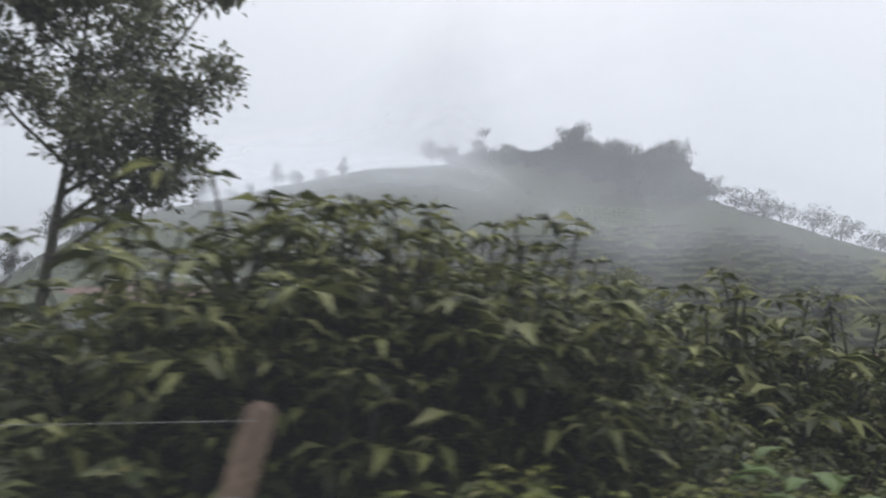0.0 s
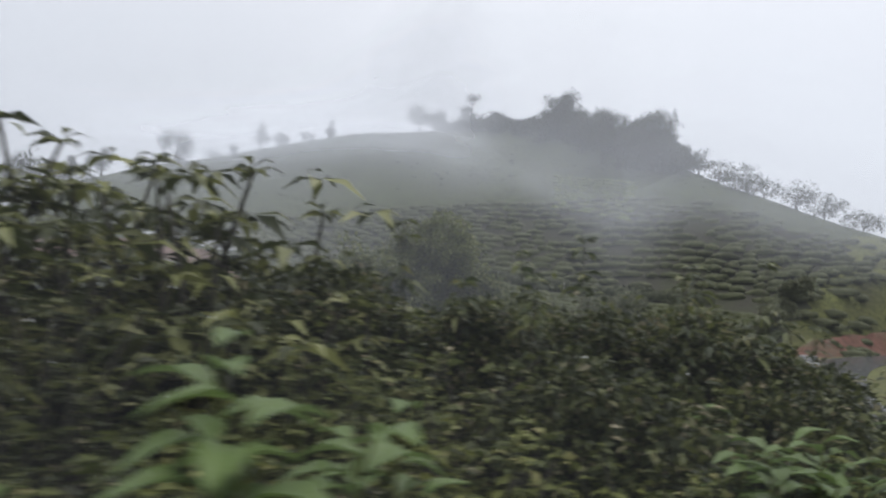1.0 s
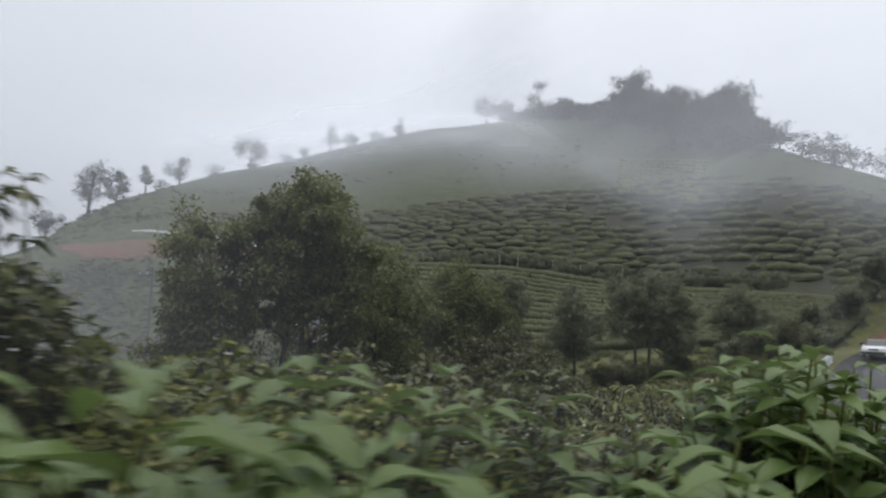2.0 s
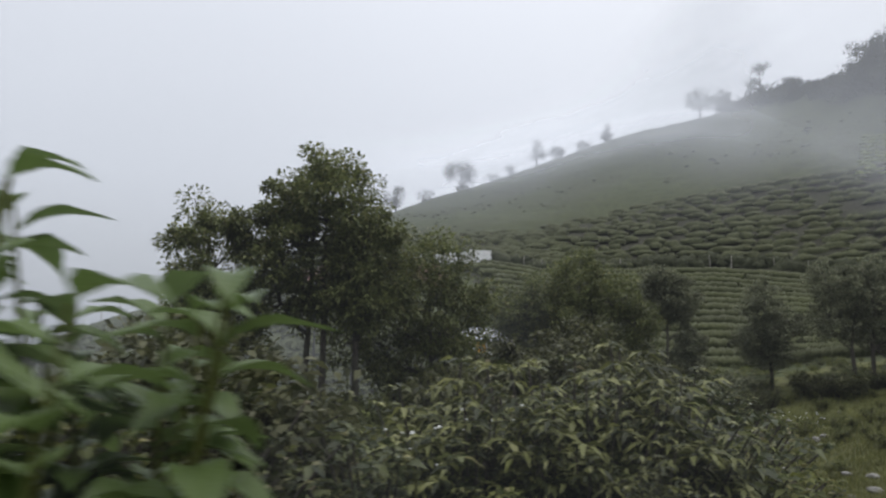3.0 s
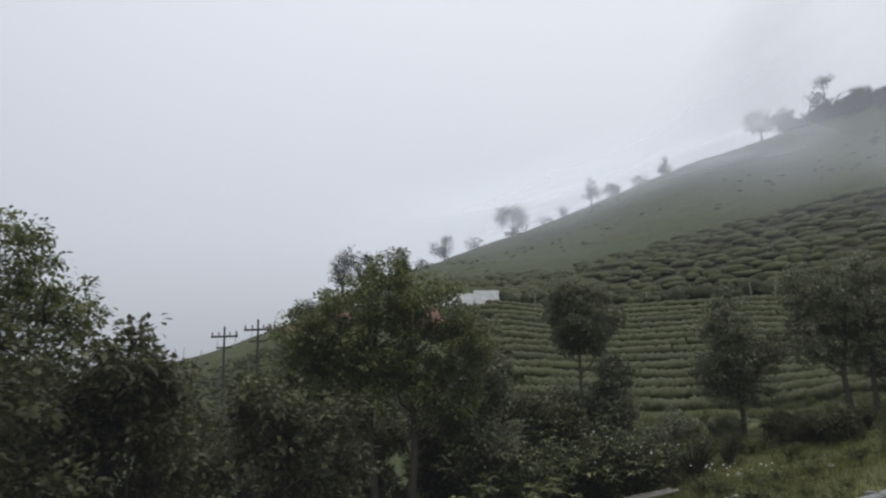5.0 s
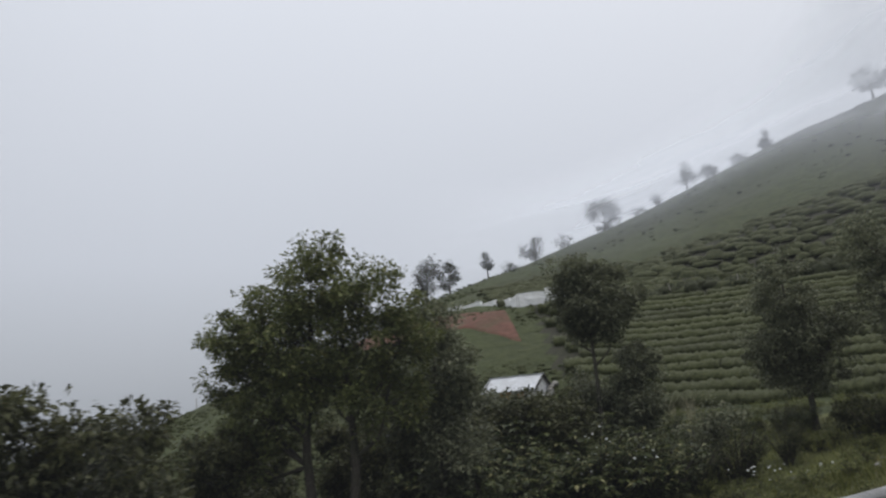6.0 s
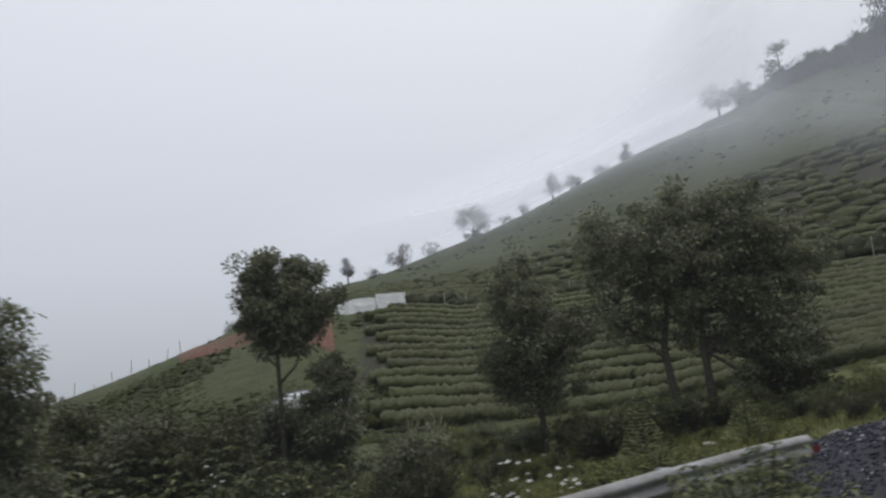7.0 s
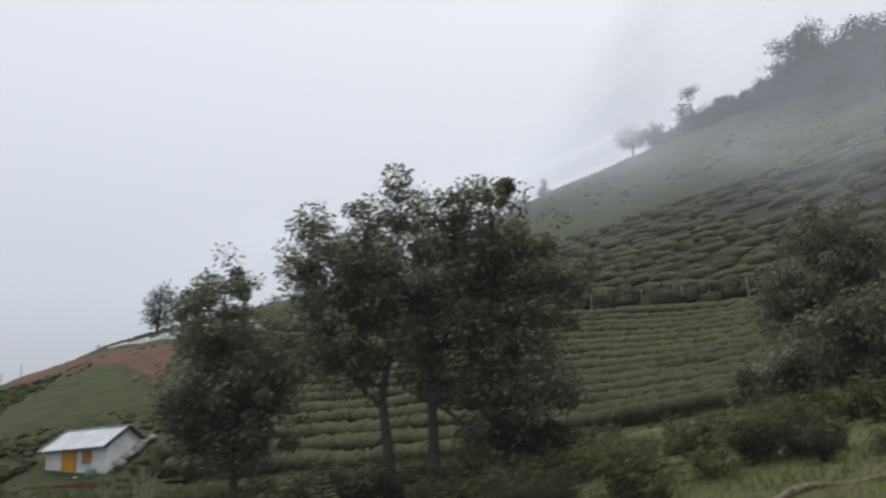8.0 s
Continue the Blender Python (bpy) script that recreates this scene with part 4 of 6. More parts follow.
part("door_frame", box_bm(0.07, 0.1, 2.02, -2.16, -0.03, 0, 0.01), ORANGE, house)
shut = part("shutter", box_bm(0.72, 0.05, 0.72, -1.35, -0.022, 1.05, 0.01), ORANGE, house, "orange-brown wooden shutter")
part("window_frame", box_bm(0.84, 0.04, 0.06, -1.35, -0.03, 1.79, 0.008), ORANGE, house)
part("window_sill", box_bm(0.84, 0.1, 0.06, -1.35, -0.05, 0.99, 0.008), WHITE, house)
part("plinth", rough_bm(W + 0.2, D + 0.2, 0.55, 2.0, (8, 8, 2), 0.04, -W / 2, D / 2, -0.55), STONE, house, "rough stone footing")
rel = Matrix.Translation((HX, HY, hz)) @ Matrix.Rotation(radians(HT), 4, "Z")


def by_house(name, bm, mat, x, y, label, category):
    p = rel @ Vector((x, y, 0))
    ob = part(name, bm, mat)
    ob.matrix_basis = pose(p.x, p.y, max(gz(p.x, p.y), 0) + 0.02, 0, 0, HT)
    return tagged(ob, label, category)


yard = part("yard", rough_bm(W + 2.0, 2.2, 1.6, 5.0, (8, 8, 2), 0.08), SOIL)
p = rel @ Vector((-W / 2, -1.0, 0))
yard.matrix_basis = pose(p.x, p.y, hz - 1.62, 0, 0, HT)
tagged(yard, "trodden earth step before the hut", "step", kind="structure")


def drum(name, r, h, mat):
    v, f = tube([(0, 0, 0), (0, 0, h * 0.05), (0, 0, h * 0.5), (0, 0, h * 0.95), (0, 0, h), (0, 0, h * 0.9)], (r * 0.8, r, r * 1.03, r, r * 0.95, r * 0.85), 14)
    return mesh_of(name, v, f, mat, True)


for name, r, h, mat, x, label in (("water_drum", 0.3, 0.75, GREEN_PAINT, -0.7, "green plastic water drum beside the hut wall"), ("bucket", 0.16, 0.34, WHITE, -1.75, "small white bucket beside the hut door")):
    p = rel @ Vector((x, -0.45, 0))
    ob = part(name, drum(name, r, h, mat), mat)
    ob.matrix_basis = pose(p.x, p.y, hz - 0.02, 0, 0, 0)
    tagged(ob, label, name.replace("_", " "))
rng = np.random.RandomState(8)


def stone_mesh(seed, r=1.0):
    bm = bmesh.new()
    bmesh.ops.create_icosphere(bm, subdivisions=2, radius=r)
    for v in bm.verts:
        v.co *= 1 + 0.35 * noise.noise(v.co * 1.3 / r + Vector((seed, 0, 0)))
        v.co.z *= 0.7
    me = bpy.data.meshes.new("stone")
    bm.to_mesh(me)
    bm.free()
    me.materials.append(STONE)
    return me


STONES = [stone_mesh(k * 7.3) for k in range(4)]
for k in range(14):
    p = rel @ Vector((0.35 + 0.5 * rng.rand(), 0.2 + k * 0.28, 0))
    ob = part("stone", STONES[k % 4], STONE)
    s = rng.uniform(0.18, 0.34)
    ob.matrix_basis = pose(p.x, p.y, gz(p.x, p.y) + s * 0.4, 0, 0, 70 * k) @ Matrix.Diagonal((s, s, s, 1))
    tagged(ob, "rough grey stone at the foot of the hut", "stone", "stones by the hut")

# ---- fence posts and poles on the left skyline ----
post_mesh = mesh_of("fence_post", *tube([(0, 0, -0.2), (0.03, 0, 0.7), (0.0, 0.03, 1.5)], (0.06, 0.055, 0.045), 6), PALE, True)
for k in range(16):
    b = -62 + 1.45 * k
    x, y = polar(b, np.interp(b, BEARING, RIDGE_R) - 2)
    ob = part("fence_post", post_mesh, PALE)
    ob.matrix_basis = pose(x, y, gz(x, y) + 0.1, 5 * math.sin(k * 3), 6 * math.cos(k * 5), 0) @ Matrix.Diagonal((1, 1, 0.8 + 0.35 * (k % 3), 1))
    tagged(ob, "thin leaning fence post on the skyline", "fence post", "fence posts on the skyline")


def power_pole(x, y, high):
    root = thing("power_pole", x, y, gz(x, y), 20, "grey power pole with a crossarm on the slope", "power pole", "power poles")
    part("pole", mesh_of("pole", *tube([(0, 0, -0.4), (0, 0, high * 0.5), (0, 0, high)], (0.11, 0.09, 0.07), 10), DARK, True), DARK, root)
    part("crossarm", box_bm(2.0, 0.12, 0.14, 0, 0, high - 0.8), DARK, root)
    part("crossarm", box_bm(1.2, 0.1, 0.12, 0, 0, high - 1.6), DARK, root)
    for sx in (-0.9, -0.4, 0.4, 0.9):
        part("insulator", mesh_of("insulator", *tube([(sx, 0, high - 0.66), (sx, 0, high - 0.5), (sx, 0, high - 0.36)], (0.05, 0.075, 0.03), 8), STONE, True), STONE, root)


power_pole(-17.9, 47.6, 8.0 - gz(-17.9, 47.6))
power_pole(-21.6, 48.6, 7.8 - gz(-21.6, 48.6))

# ---- guard rail ----
def lane_at(off, x=None, y=None, k=None):
    return LANE[k, :2] + n_side[k] * off


k0, k1 = int(np.argmin(np.hypot(LANE[:, 0] - 10.2, LANE[:, 1] - 2.9))), int(np.argmin(np.hypot(LANE[:, 0] - 25.0, LANE[:, 1] - 29.6)))
rail = thing("guard_rail", 0, 0, 0, 0, "weathered grey steel guard rail along the verge", "guard rail")
section = np.array([(0.0, 0.0), (0.03, 0.015), (0.075, 0.06), (0.075, 0.10), (0.01, 0.135), (0.01, 0.175), (0.075, 0.21), (0.075, 0.25), (0.03, 0.295), (0.0, 0.31)])


def rail_off(k):
    return float(np.interp(k - k0, (0, 4, 13, 22, 36, 46, 53, 56, 59, 61), (3.5, 3.55, 3.76, 3.85, 4.35, 4.75, 5.02, 5.14, 5.08, 4.8)))


for a in range(k0, k1, 8):
    ks = np.arange(a, min(a + 9, k1 + 1))
    verts = []
    sag = 0.015 * math.sin(a * 1.7)
    for back in (0.0, 0.006):
        for k in ks:
            c = lane_at(rail_off(k), k=k)
            for o, h in section:
                p = c - n_side[k] * (o - back)
                verts.append((p[0], p[1], LANE[k, 2] + 0.43 + h + sag - 0.05 * min(1.0, max(0.0, (40 - (k - k0)) / 14))))
    g = grid_faces(len(ks), len(section))
    part("beam", mesh_of("beam", verts, np.vstack([g, g[:, ::-1] + len(ks) * len(section)]), METAL, True), METAL, rail, "W-shaped steel beam")
    c = lane_at(rail_off(a) + 0.1, k=a)
    pm = part("post", box_bm(0.11, 0.14, 1.25, 0, 0, 0, 0.01), METAL, rail)
    pm.matrix_basis = pose(c[0], c[1], LANE[a, 2] - 0.51 - 0.05 * min(1.0, max(0.0, (40 - (a - k0)) / 14)), 0, 0, math.degrees(math.atan2(LANE_DIR[a, 1], LANE_DIR[a, 0])))
    pm.data.name = "post"
c = lane_at(rail_off(k1) - 0.09, k=k1)
RED_GLASS, rn_, rl_, rb_ = material("red_reflector", 0.3)
rb_.inputs["Base Color"].default_value = (0.12, 0.012, 0.02, 1)
part("reflector", box_bm(0.09, 0.03, 0.10, c[0], c[1], LANE[k1, 2] + 0.5, 0.012), RED_GLASS, rail, "small dull red reflector at the rail's end")

# ---- gravel heap ----
heap = thing("gravel_heap", 22.65, 35.3, gz(22.65, 35.3) - 0.05, 0, "heap of dark crushed gravel on the road's edge", "gravel heap")
TOP = 0.88 - heap.location.z


def heap_z(x, y):
    d = math.hypot(x / 2.5, y / (2.9 if y < 0 else 2.0))
    return max(-0.25, TOP * (1 - d) + 0.12 * noise.noise((x * 1.2, y * 1.2, 0.4))) if d < 1.25 else -0.25


hx, hy = np.meshgrid(np.linspace(-3.2, 3.2, 48), np.linspace(-3.7, 2.8, 50))
hv = np.array([(a, b, heap_z(a, b) + 0.03 * noise.noise((a * 9, b * 9, 2))) for a, b in zip(hx.ravel(), hy.ravel())])
part("mound", mesh_of("mound", hv, grid_faces(50, 48)[:, ::-1], GRAVEL), GRAVEL, heap)
octa_f = np.array([(0, 2, 4), (2, 1, 4), (1, 3, 4), (3, 0, 4), (2, 0, 5), (1, 2, 5), (3, 1, 5), (0, 3, 5)])
octa = np.array([(1, 0, 0), (-1, 0, 0), (0, 1, 0), (0, -1, 0), (0, 0, 1), (0, 0, -1)], float)
bits = []
for _ in range(8000):
    a, b = rng.uniform(-2.9, 2.9), rng.uniform(-3.4, 2.5)
    z = heap_z(a, b)
    if z < -0.1:
        continue
    s = rng.uniform(0.012, 0.04)
    bits.append((octa * s * rng.uniform(0.6, 1.3, (6, 3)) @ np.array(Euler(rng.uniform(0, 6, 3)).to_matrix()) + (a, b, z + s * 0.3), octa_f))
v, f = joined(bits)
tagged(part("stones", mesh_of("stones", v, f, GRAVEL_STONE), GRAVEL_STONE, heap, "loose angular dark stones"), kind="stuff")

# ---- the red cutting beside the road beyond the bend ----
kb = [k for k in range(len(LANE)) if 50 < LANE[k, 0] < 80]
cut = np.linspace(0, 1, 9)
cv = []
for i, k in enumerate(kb):
    high = 1.2 * smooth(i / 12) * smooth((len(kb) - 1 - i) / 12) + 0.35 * noise.noise((i * 0.17, 3.0, 0))
    for c in cut:
        p = lane_at(4.0 + 3.4 * c + 0.3 * noise.noise((i * 0.3, c * 3, 6.0)), k=k)
        cv.append((p[0], p[1], LANE[k, 2] - 0.3 + (high + 0.3) * smooth(c * 1.2) + (gz(p[0], p[1]) - LANE[k, 2]) * c - 0.5 * (c == 1)))
cutting = part("road_cutting", mesh_of("road_cutting", cv, grid_faces(len(kb), 9)[:, ::-1], SOIL, True), SOIL)
tagged(cutting, "bare reddish soil cutting beside the road", "soil bank", kind="structure")

# ---- laid poles and litter on the verge ----
def laid_pole(x0, y0, x1, y1, r, label, bend=0.0, lift=0.05):
    z0, z1 = gz(x0, y0) + r + lift, gz(x1, y1) + r + lift
    mx, my = (x0 + x1) / 2 + bend, (y0 + y1) / 2 - bend
    ob = part("pole", mesh_of("pole", *tube([(x0, y0, z0), (mx, my, max(gz(mx, my) + r + lift, (z0 + z1) / 2)), (x1, y1, z1)], (r, r * 1.05, r * 0.9), 8), PALE, True), PALE)
    return tagged(ob, label, "pole", "poles lying on the verge")


laid_pole(7.4, 35.0, 10.0, 38.2, 0.09, "pale pole lying in the verge grass")
laid_pole(7.1, 35.3, 9.7, 38.4, 0.09, "pale pole lying in the verge grass")
laid_pole(-1.3, 26.9, 1.2, 30.95, 0.10, "pale pole lying in the verge grass", lift=0.12)
LOG = two_scale("barkless_log", (0.13, 0.10, 0.06), (0.26, 0.21, 0.13), (0.09, 0.08, 0.05), 0.05, 0.4, 0.9, 0.4)
for x0, y0, x1, y1, r in ((26.05, 40.2, 26.45, 40.85, 0.03), (26.3, 40.75, 26.75, 41.3, 0.035), (26.6, 41.15, 27.1, 41.55, 0.035), (27.0, 41.5, 27.6, 41.3, 0.03), (27.45, 41.35, 28.2, 41.0, 0.03)):
    laid_pole(25.16 + (x0 - 25.16) * 0.88, 30.02 + (y0 - 30.02) * 0.88, 25.16 + (x1 - 25.16) * 0.88, 30.02 + (y1 - 30.02) * 0.88, r * 1.2, "short barked log edging a grass mound", lift=0.0).data.materials[0] = LOG
for k in range(70):
    x, y = rng.uniform(4, 22), rng.uniform(18, 42)
    off = float(beside(x, y)[0][0])
    if not 5 < off < 19:
        continue
    ob = part("pale_stone", STONES[k % 4], STONE)
    s = rng.uniform(0.06, 0.16)
    ob.matrix_basis = pose(x, y, gz(x, y) + s * 0.5, 0, 0, 50 * k) @ Matrix.Diagonal((s * 1.6, s, s, 1))
    tagged(ob, "small pale stone in the verge grass", "stone", "pale stones on the verge")

# ---- parapet blocks and the parked car up the road ----
stone_block = thing("parapet_block", 0, 0, 0, 0, "white parapet block with a black painted band", "parapet block", "parapet blocks")
part("block", box_bm(1.0, 0.4, 0.6, 0, 0, 0, 0.04), WHITE, stone_block)
part("painted_band", box_bm(0.4, 0.41, 0.5, 0, 0, 0.1, 0.03), BLACK_PAINT, stone_block, "black painted band")
kc = [int(np.argmin(np.hypot(LANE[:, 0] - x, LANE[:, 1] - y))) for x, y in ((30.6, 38.3), (31.6, 39.6), (32.7, 40.9), (33.8, 42.2), (35.0, 43.4))]
for k, at_k in enumerate(kc):
    p = lane_at(2.6, k=at_k)
    m = pose(p[0], p[1], max(LANE[at_k, 2], gz(p[0], p[1])) - 0.02, 0, 0, math.degrees(math.atan2(LANE_DIR[at_k, 1], LANE_DIR[at_k, 0])))
    if k == 0:
        stone_block.matrix_basis = m
    else:
        copy_thing(stone_block, m)

ka = int(np.argmin(np.hypot(LANE[:, 0] - 37.6, LANE[:, 1] - 46.3)))
pc = lane_at(-0.3, k=ka)
car = thing("car", pc[0], pc[1], LANE[ka, 2] + 0.02, math.degrees(math.atan2(-LANE_DIR[ka, 1], -LANE_DIR[ka, 0])), "white car with dark windows on the wet road", "car")


def car_section(widths, bottom, prof_pts):
    """A body swept across the car's width from a side outline."""
    v, f, n = [], [], len(prof_pts)
    for wv, shrink in widths:
        for x, z in prof_pts:
            v.append((x * shrink, wv, bottom + (z - bottom) * (0.9 + 0.1 * shrink)))
    f = []
    for i in range(len(widths) - 1):
        for j in range(n):
            f.append((i * n + j, i * n + (j + 1) % n, (i + 1) * n + (j + 1) % n, (i + 1) * n + j))
    me = bpy.data.meshes.new("body")
    me.from_pydata(v, [], f + [tuple(range(n))[::-1], tuple(range((len(widths) - 1) * n, len(widths) * n))])
    me.update()
    return me


side = [(2.05, 0.3), (2.1, 0.7), (1.9, 0.92), (0.95, 1.02), (-1.95, 1.02), (-2.1, 0.75), (-2.05, 0.3)]
cabin = [(0.9, 1.0), (0.25, 1.5), (-1.5, 1.52), (-1.95, 1.0)]
me = car_section([(-0.86, 0.96), (-0.8, 1.0), (0.8, 1.0), (0.86, 0.96)], 0.3, side)
me.materials.append(CAR_PAINT)
body = part("body", me, CAR_PAINT, car)
me = car_section([(-0.76, 0.95), (-0.66, 1.0), (0.66, 1.0), (0.76, 0.95)], 1.0, cabin)
me.materials.append(GLASS_DARK)
part("windows", me, GLASS_DARK, car, "dark glass")
part("roof", box_bm(1.75, 1.38, 0.06, -0.63, 0, 1.5, 0.025), CAR_PAINT, car)
part("bumper", box_bm(0.16, 1.7, 0.24, 2.06, 0, 0.32, 0.04), BLACK_PAINT, car, "dark bumper")
part("grille", box_bm(0.05, 0.8, 0.14, 2.08, 0, 0.66, 0.015), BLACK_PAINT, car, "dark grille")
for sy in (-0.62, 0.62):
    part("headlight", box_bm(0.1, 0.34, 0.16, 2.02, sy, 0.66, 0.03), SHEET, car, "clear headlight")
    part("mirror", box_bm(0.1, 0.18, 0.12, 0.75, sy * 1.5, 1.0, 0.02), CAR_PAINT, car)
for sx in (1.3, -1.3):
    for sy in (-0.78, 0.78):
        wv, wf = tube([(sx, sy - 0.1, 0.32), (sx, sy - 0.07, 0.32), (sx, sy + 0.07, 0.32), (sx, sy + 0.1, 0.32)], (0.2, 0.32, 0.32, 0.2), 16)
        wheel = part("wheel", mesh_of("wheel", wv, wf, RUBBER, True), RUBBER, car)
        rv2, rf2 = tube([(sx, sy - 0.105, 0.32), (sx, sy - 0.1, 0.32), (sx, sy + 0.1, 0.32), (sx, sy + 0.105, 0.32)], (0.02, 0.19, 0.19, 0.02), 12)
        part("rim", mesh_of("rim", rv2, rf2, METAL, True), METAL, wheel)

# ---- shrubs ----
bush_kind("lance", 3, "shrub", "tall shrub with whorls of narrow drooping grey-green leaves", 201, 30, 3.5, 1.35, LEAF_LANCE, 0.32, 0.25, 7, 13, droop=0.7, lean=0.6, low_tip=0.72)
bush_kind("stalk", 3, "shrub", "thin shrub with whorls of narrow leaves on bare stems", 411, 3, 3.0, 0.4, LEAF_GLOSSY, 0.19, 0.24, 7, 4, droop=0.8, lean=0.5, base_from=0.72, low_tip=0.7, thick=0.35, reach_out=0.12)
bush_kind("bramble", 4, "bramble bush", "tangled brownish bramble bush with small leaves", 231, 46, 2.0, 1.15, LEAF_BROWN, 0.085, 0.5, 5, 24, droop=0.4, lean=0.8, base_from=0.15, small=True)
bush_kind("weed", 4, "weed clump", "yellow-green weed clump with pointed leaves", 261, 26, 1.4, 0.75, LEAF_WEED, 0.15, 0.42, 5, 14, droop=0.5, lean=0.8, base_from=0.1)
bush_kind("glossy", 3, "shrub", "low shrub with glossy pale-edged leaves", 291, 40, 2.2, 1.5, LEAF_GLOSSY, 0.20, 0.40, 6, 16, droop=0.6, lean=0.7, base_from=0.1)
bush_kind("dark", 4, "bush", "dense dark green bush with small leaves", 321, 60, 3.0, 1.6, LEAF_TREE, 0.15, 0.45, 6, 26, droop=0.4, lean=0.9, base_from=0.12, small=True)
bush_kind("low", 3, "weed clump", "low dark green weed clump among grass", 351, 24, 0.8, 0.7, LEAF_WEED, 0.12, 0.4, 5, 10, droop=0.4, lean=0.9, base_from=0.05)
KIND_HIGH = {"stalk": 3.0, "lance": 3.5, "bramble": 2.0, "weed": 1.4, "glossy": 2.2, "dark": 3.0, "low": 0.8}
rng = np.random.RandomState(77)


def plant(key, x, y, top, which=None, group=""):
    """A bush whose top reaches the height top."""
    g = gz(x, y)
    which = rng.randint(0, 9) if which is None else which
    own = (2.41, 2.14, 2.54)[which % 3] if key == "stalk" else 3.4 if key == "lance" else KIND_HIGH[key]
    size = max(0.35, (top - g + 0.08) / own)
    return bush(key, x, y, size, rng.uniform(0, 360), which, group=group)


def hedge(x_from, x_to, offs, step, kinds, xs, tops, jitter=0.25, group=""):
    """Bushes along the road's left side; tops: metres over or under eye height (1.65 m over the lane) by x."""
    ks = [k for k in range(len(LANE)) if x_from < LANE[k, 0] < x_to]
    walked, last = 0.0, -9.0
    for k in ks:
        walked += 0.5
        if walked - last < step:
            continue
        last = walked + rng.uniform(-0.2, 0.2)
        off = rng.uniform(*offs)
        p = lane_at(off, k=k)
        top = LANE[k, 2] + 1.65 + np.interp(LANE[k, 0], xs, tops) + rng.normal(0, jitter)
        plant(kinds[rng.randint(len(kinds))], p[0], p[1], top, group=group)


def growth(name, spots, label):
    """Many small plants that nobody could count, joined into one mesh for each kind of leaf."""
    kinds = {}
    for key, x, y, top in spots:
        me = BUSH_KINDS[key][2][rng.randint(0, 9) % len(BUSH_KINDS[key][2])][1]
        g, t = gz(x, y), rng.uniform(0, 6.28)
        size = max(0.35, (top - g + 0.08) / KIND_HIGH[key])
        co, ids = np.empty(len(me.vertices) * 3, np.float32), np.empty(len(me.loops), np.int32)
        me.vertices.foreach_get("co", co)
        me.loops.foreach_get("vertex_index", ids)
        c = co.reshape(-1, 3) * size
        c = np.stack([c[:, 0] * math.cos(t) - c[:, 1] * math.sin(t) + x, c[:, 0] * math.sin(t) + c[:, 1] * math.cos(t) + y, c[:, 2] + g - 0.08], 1)
        kinds.setdefault(BUSH_KINDS[key][3].name, (BUSH_KINDS[key][3], []))[1].append((c, ids.reshape(len(me.polygons), -1)))
    for mat, pieces in kinds.values():
        tagged(part(name, mesh_of(name, *joined(pieces), mat), mat), label, "weeds", kind="stuff")


HEDGE = "roadside hedge"
hedge(-27, 4.5, (9.0, 11.5), 1.5, ("dark", "bramble"), (-26, -14, -10, -6, -4, 0, 4), (1.2, 1.2, 0.9, 0.7, -0.6, -0.6, -0.3), 0.2, HEDGE)
for x0, x1, kinds in ((-27, -13.5, ("lance", "glossy", "lance")), (-13.5, 4, ("bramble", "bramble", "dark", "bramble"))):
    hedge(x0, x1, (6.2, 7.6), 1.2, kinds, (-26, -21, -17, -12.5, -10.5, -7, -5, -3.8, 0, 3, 5), (1.2, 1.0, 0.7, 1.2, 0.85, 0.75, 0.6, -0.4, -0.5, -0.1, -0.3), 0.2, HEDGE)
for x0, x1, kinds in ((-27, -13.5, ("glossy", "weed", "bramble")), (-13.5, 3.5, ("bramble", "bramble", "bramble", "dark"))):
    hedge(x0, x1, (4.6, 5.6), 0.85, kinds, (-26, -15, -10, -6, -4.3, 0, 4), (0.3, -0.1, 0.25, 0.25, -0.4, -0.6, -0.7), 0.18, HEDGE)
hedge(-27, 2.5, (3.2, 4.0), 0.75, ("weed", "weed", "bramble"), (-26, -12, -5, -1, 1, 3), (-0.35, -0.5, -0.4, -0.45, -0.55, -0.9), 0.15, HEDGE)
hedge(-27, 12, (2.5, 2.9), 0.8, ("low", "weed"), (-26, 0, 12), (-0.95, -1.0, -1.35), 0.12, HEDGE)
# single tall whorled stems over the hedge
for x, y, top in ((-20.9, -8.3, 6.4), (-20.2, -8.5, 6.4), (-19.6, -8.6, 6.35), (-19.0, -8.7, 6.15), (-20.4, -9.1, 5.95), (-19.4, -9.2, 5.85), (-21.6, -8.2, 6.2), (-18.4, -8.4, 5.95), (-20.7, -7.8, 6.35), (-19.3, -8.0, 6.3), (-13.4, -4.8, 6.2), (-14.6, -5.2, 6.1), (-12.2, -5.2, 5.9), (-13.0, -3.9, 6.1), (-14.0, -4.2, 6.2), (-11.6, -4.2, 5.6)):
    plant("lance", x, y, top)
for x, y, top in ((-7.2, -5.6, 5.5), (-7.55, -5.4, 5.3), (-8.85, -5.3, 5.4), (-9.3, -5.5, 5.2), (-10.2, -5.0, 5.4), (-5.7, -5.2, 4.9), (-5.3, -4.7, 5.0), (-6.2, -4.4, 5.0)):
    plant("stalk", x, y, top)
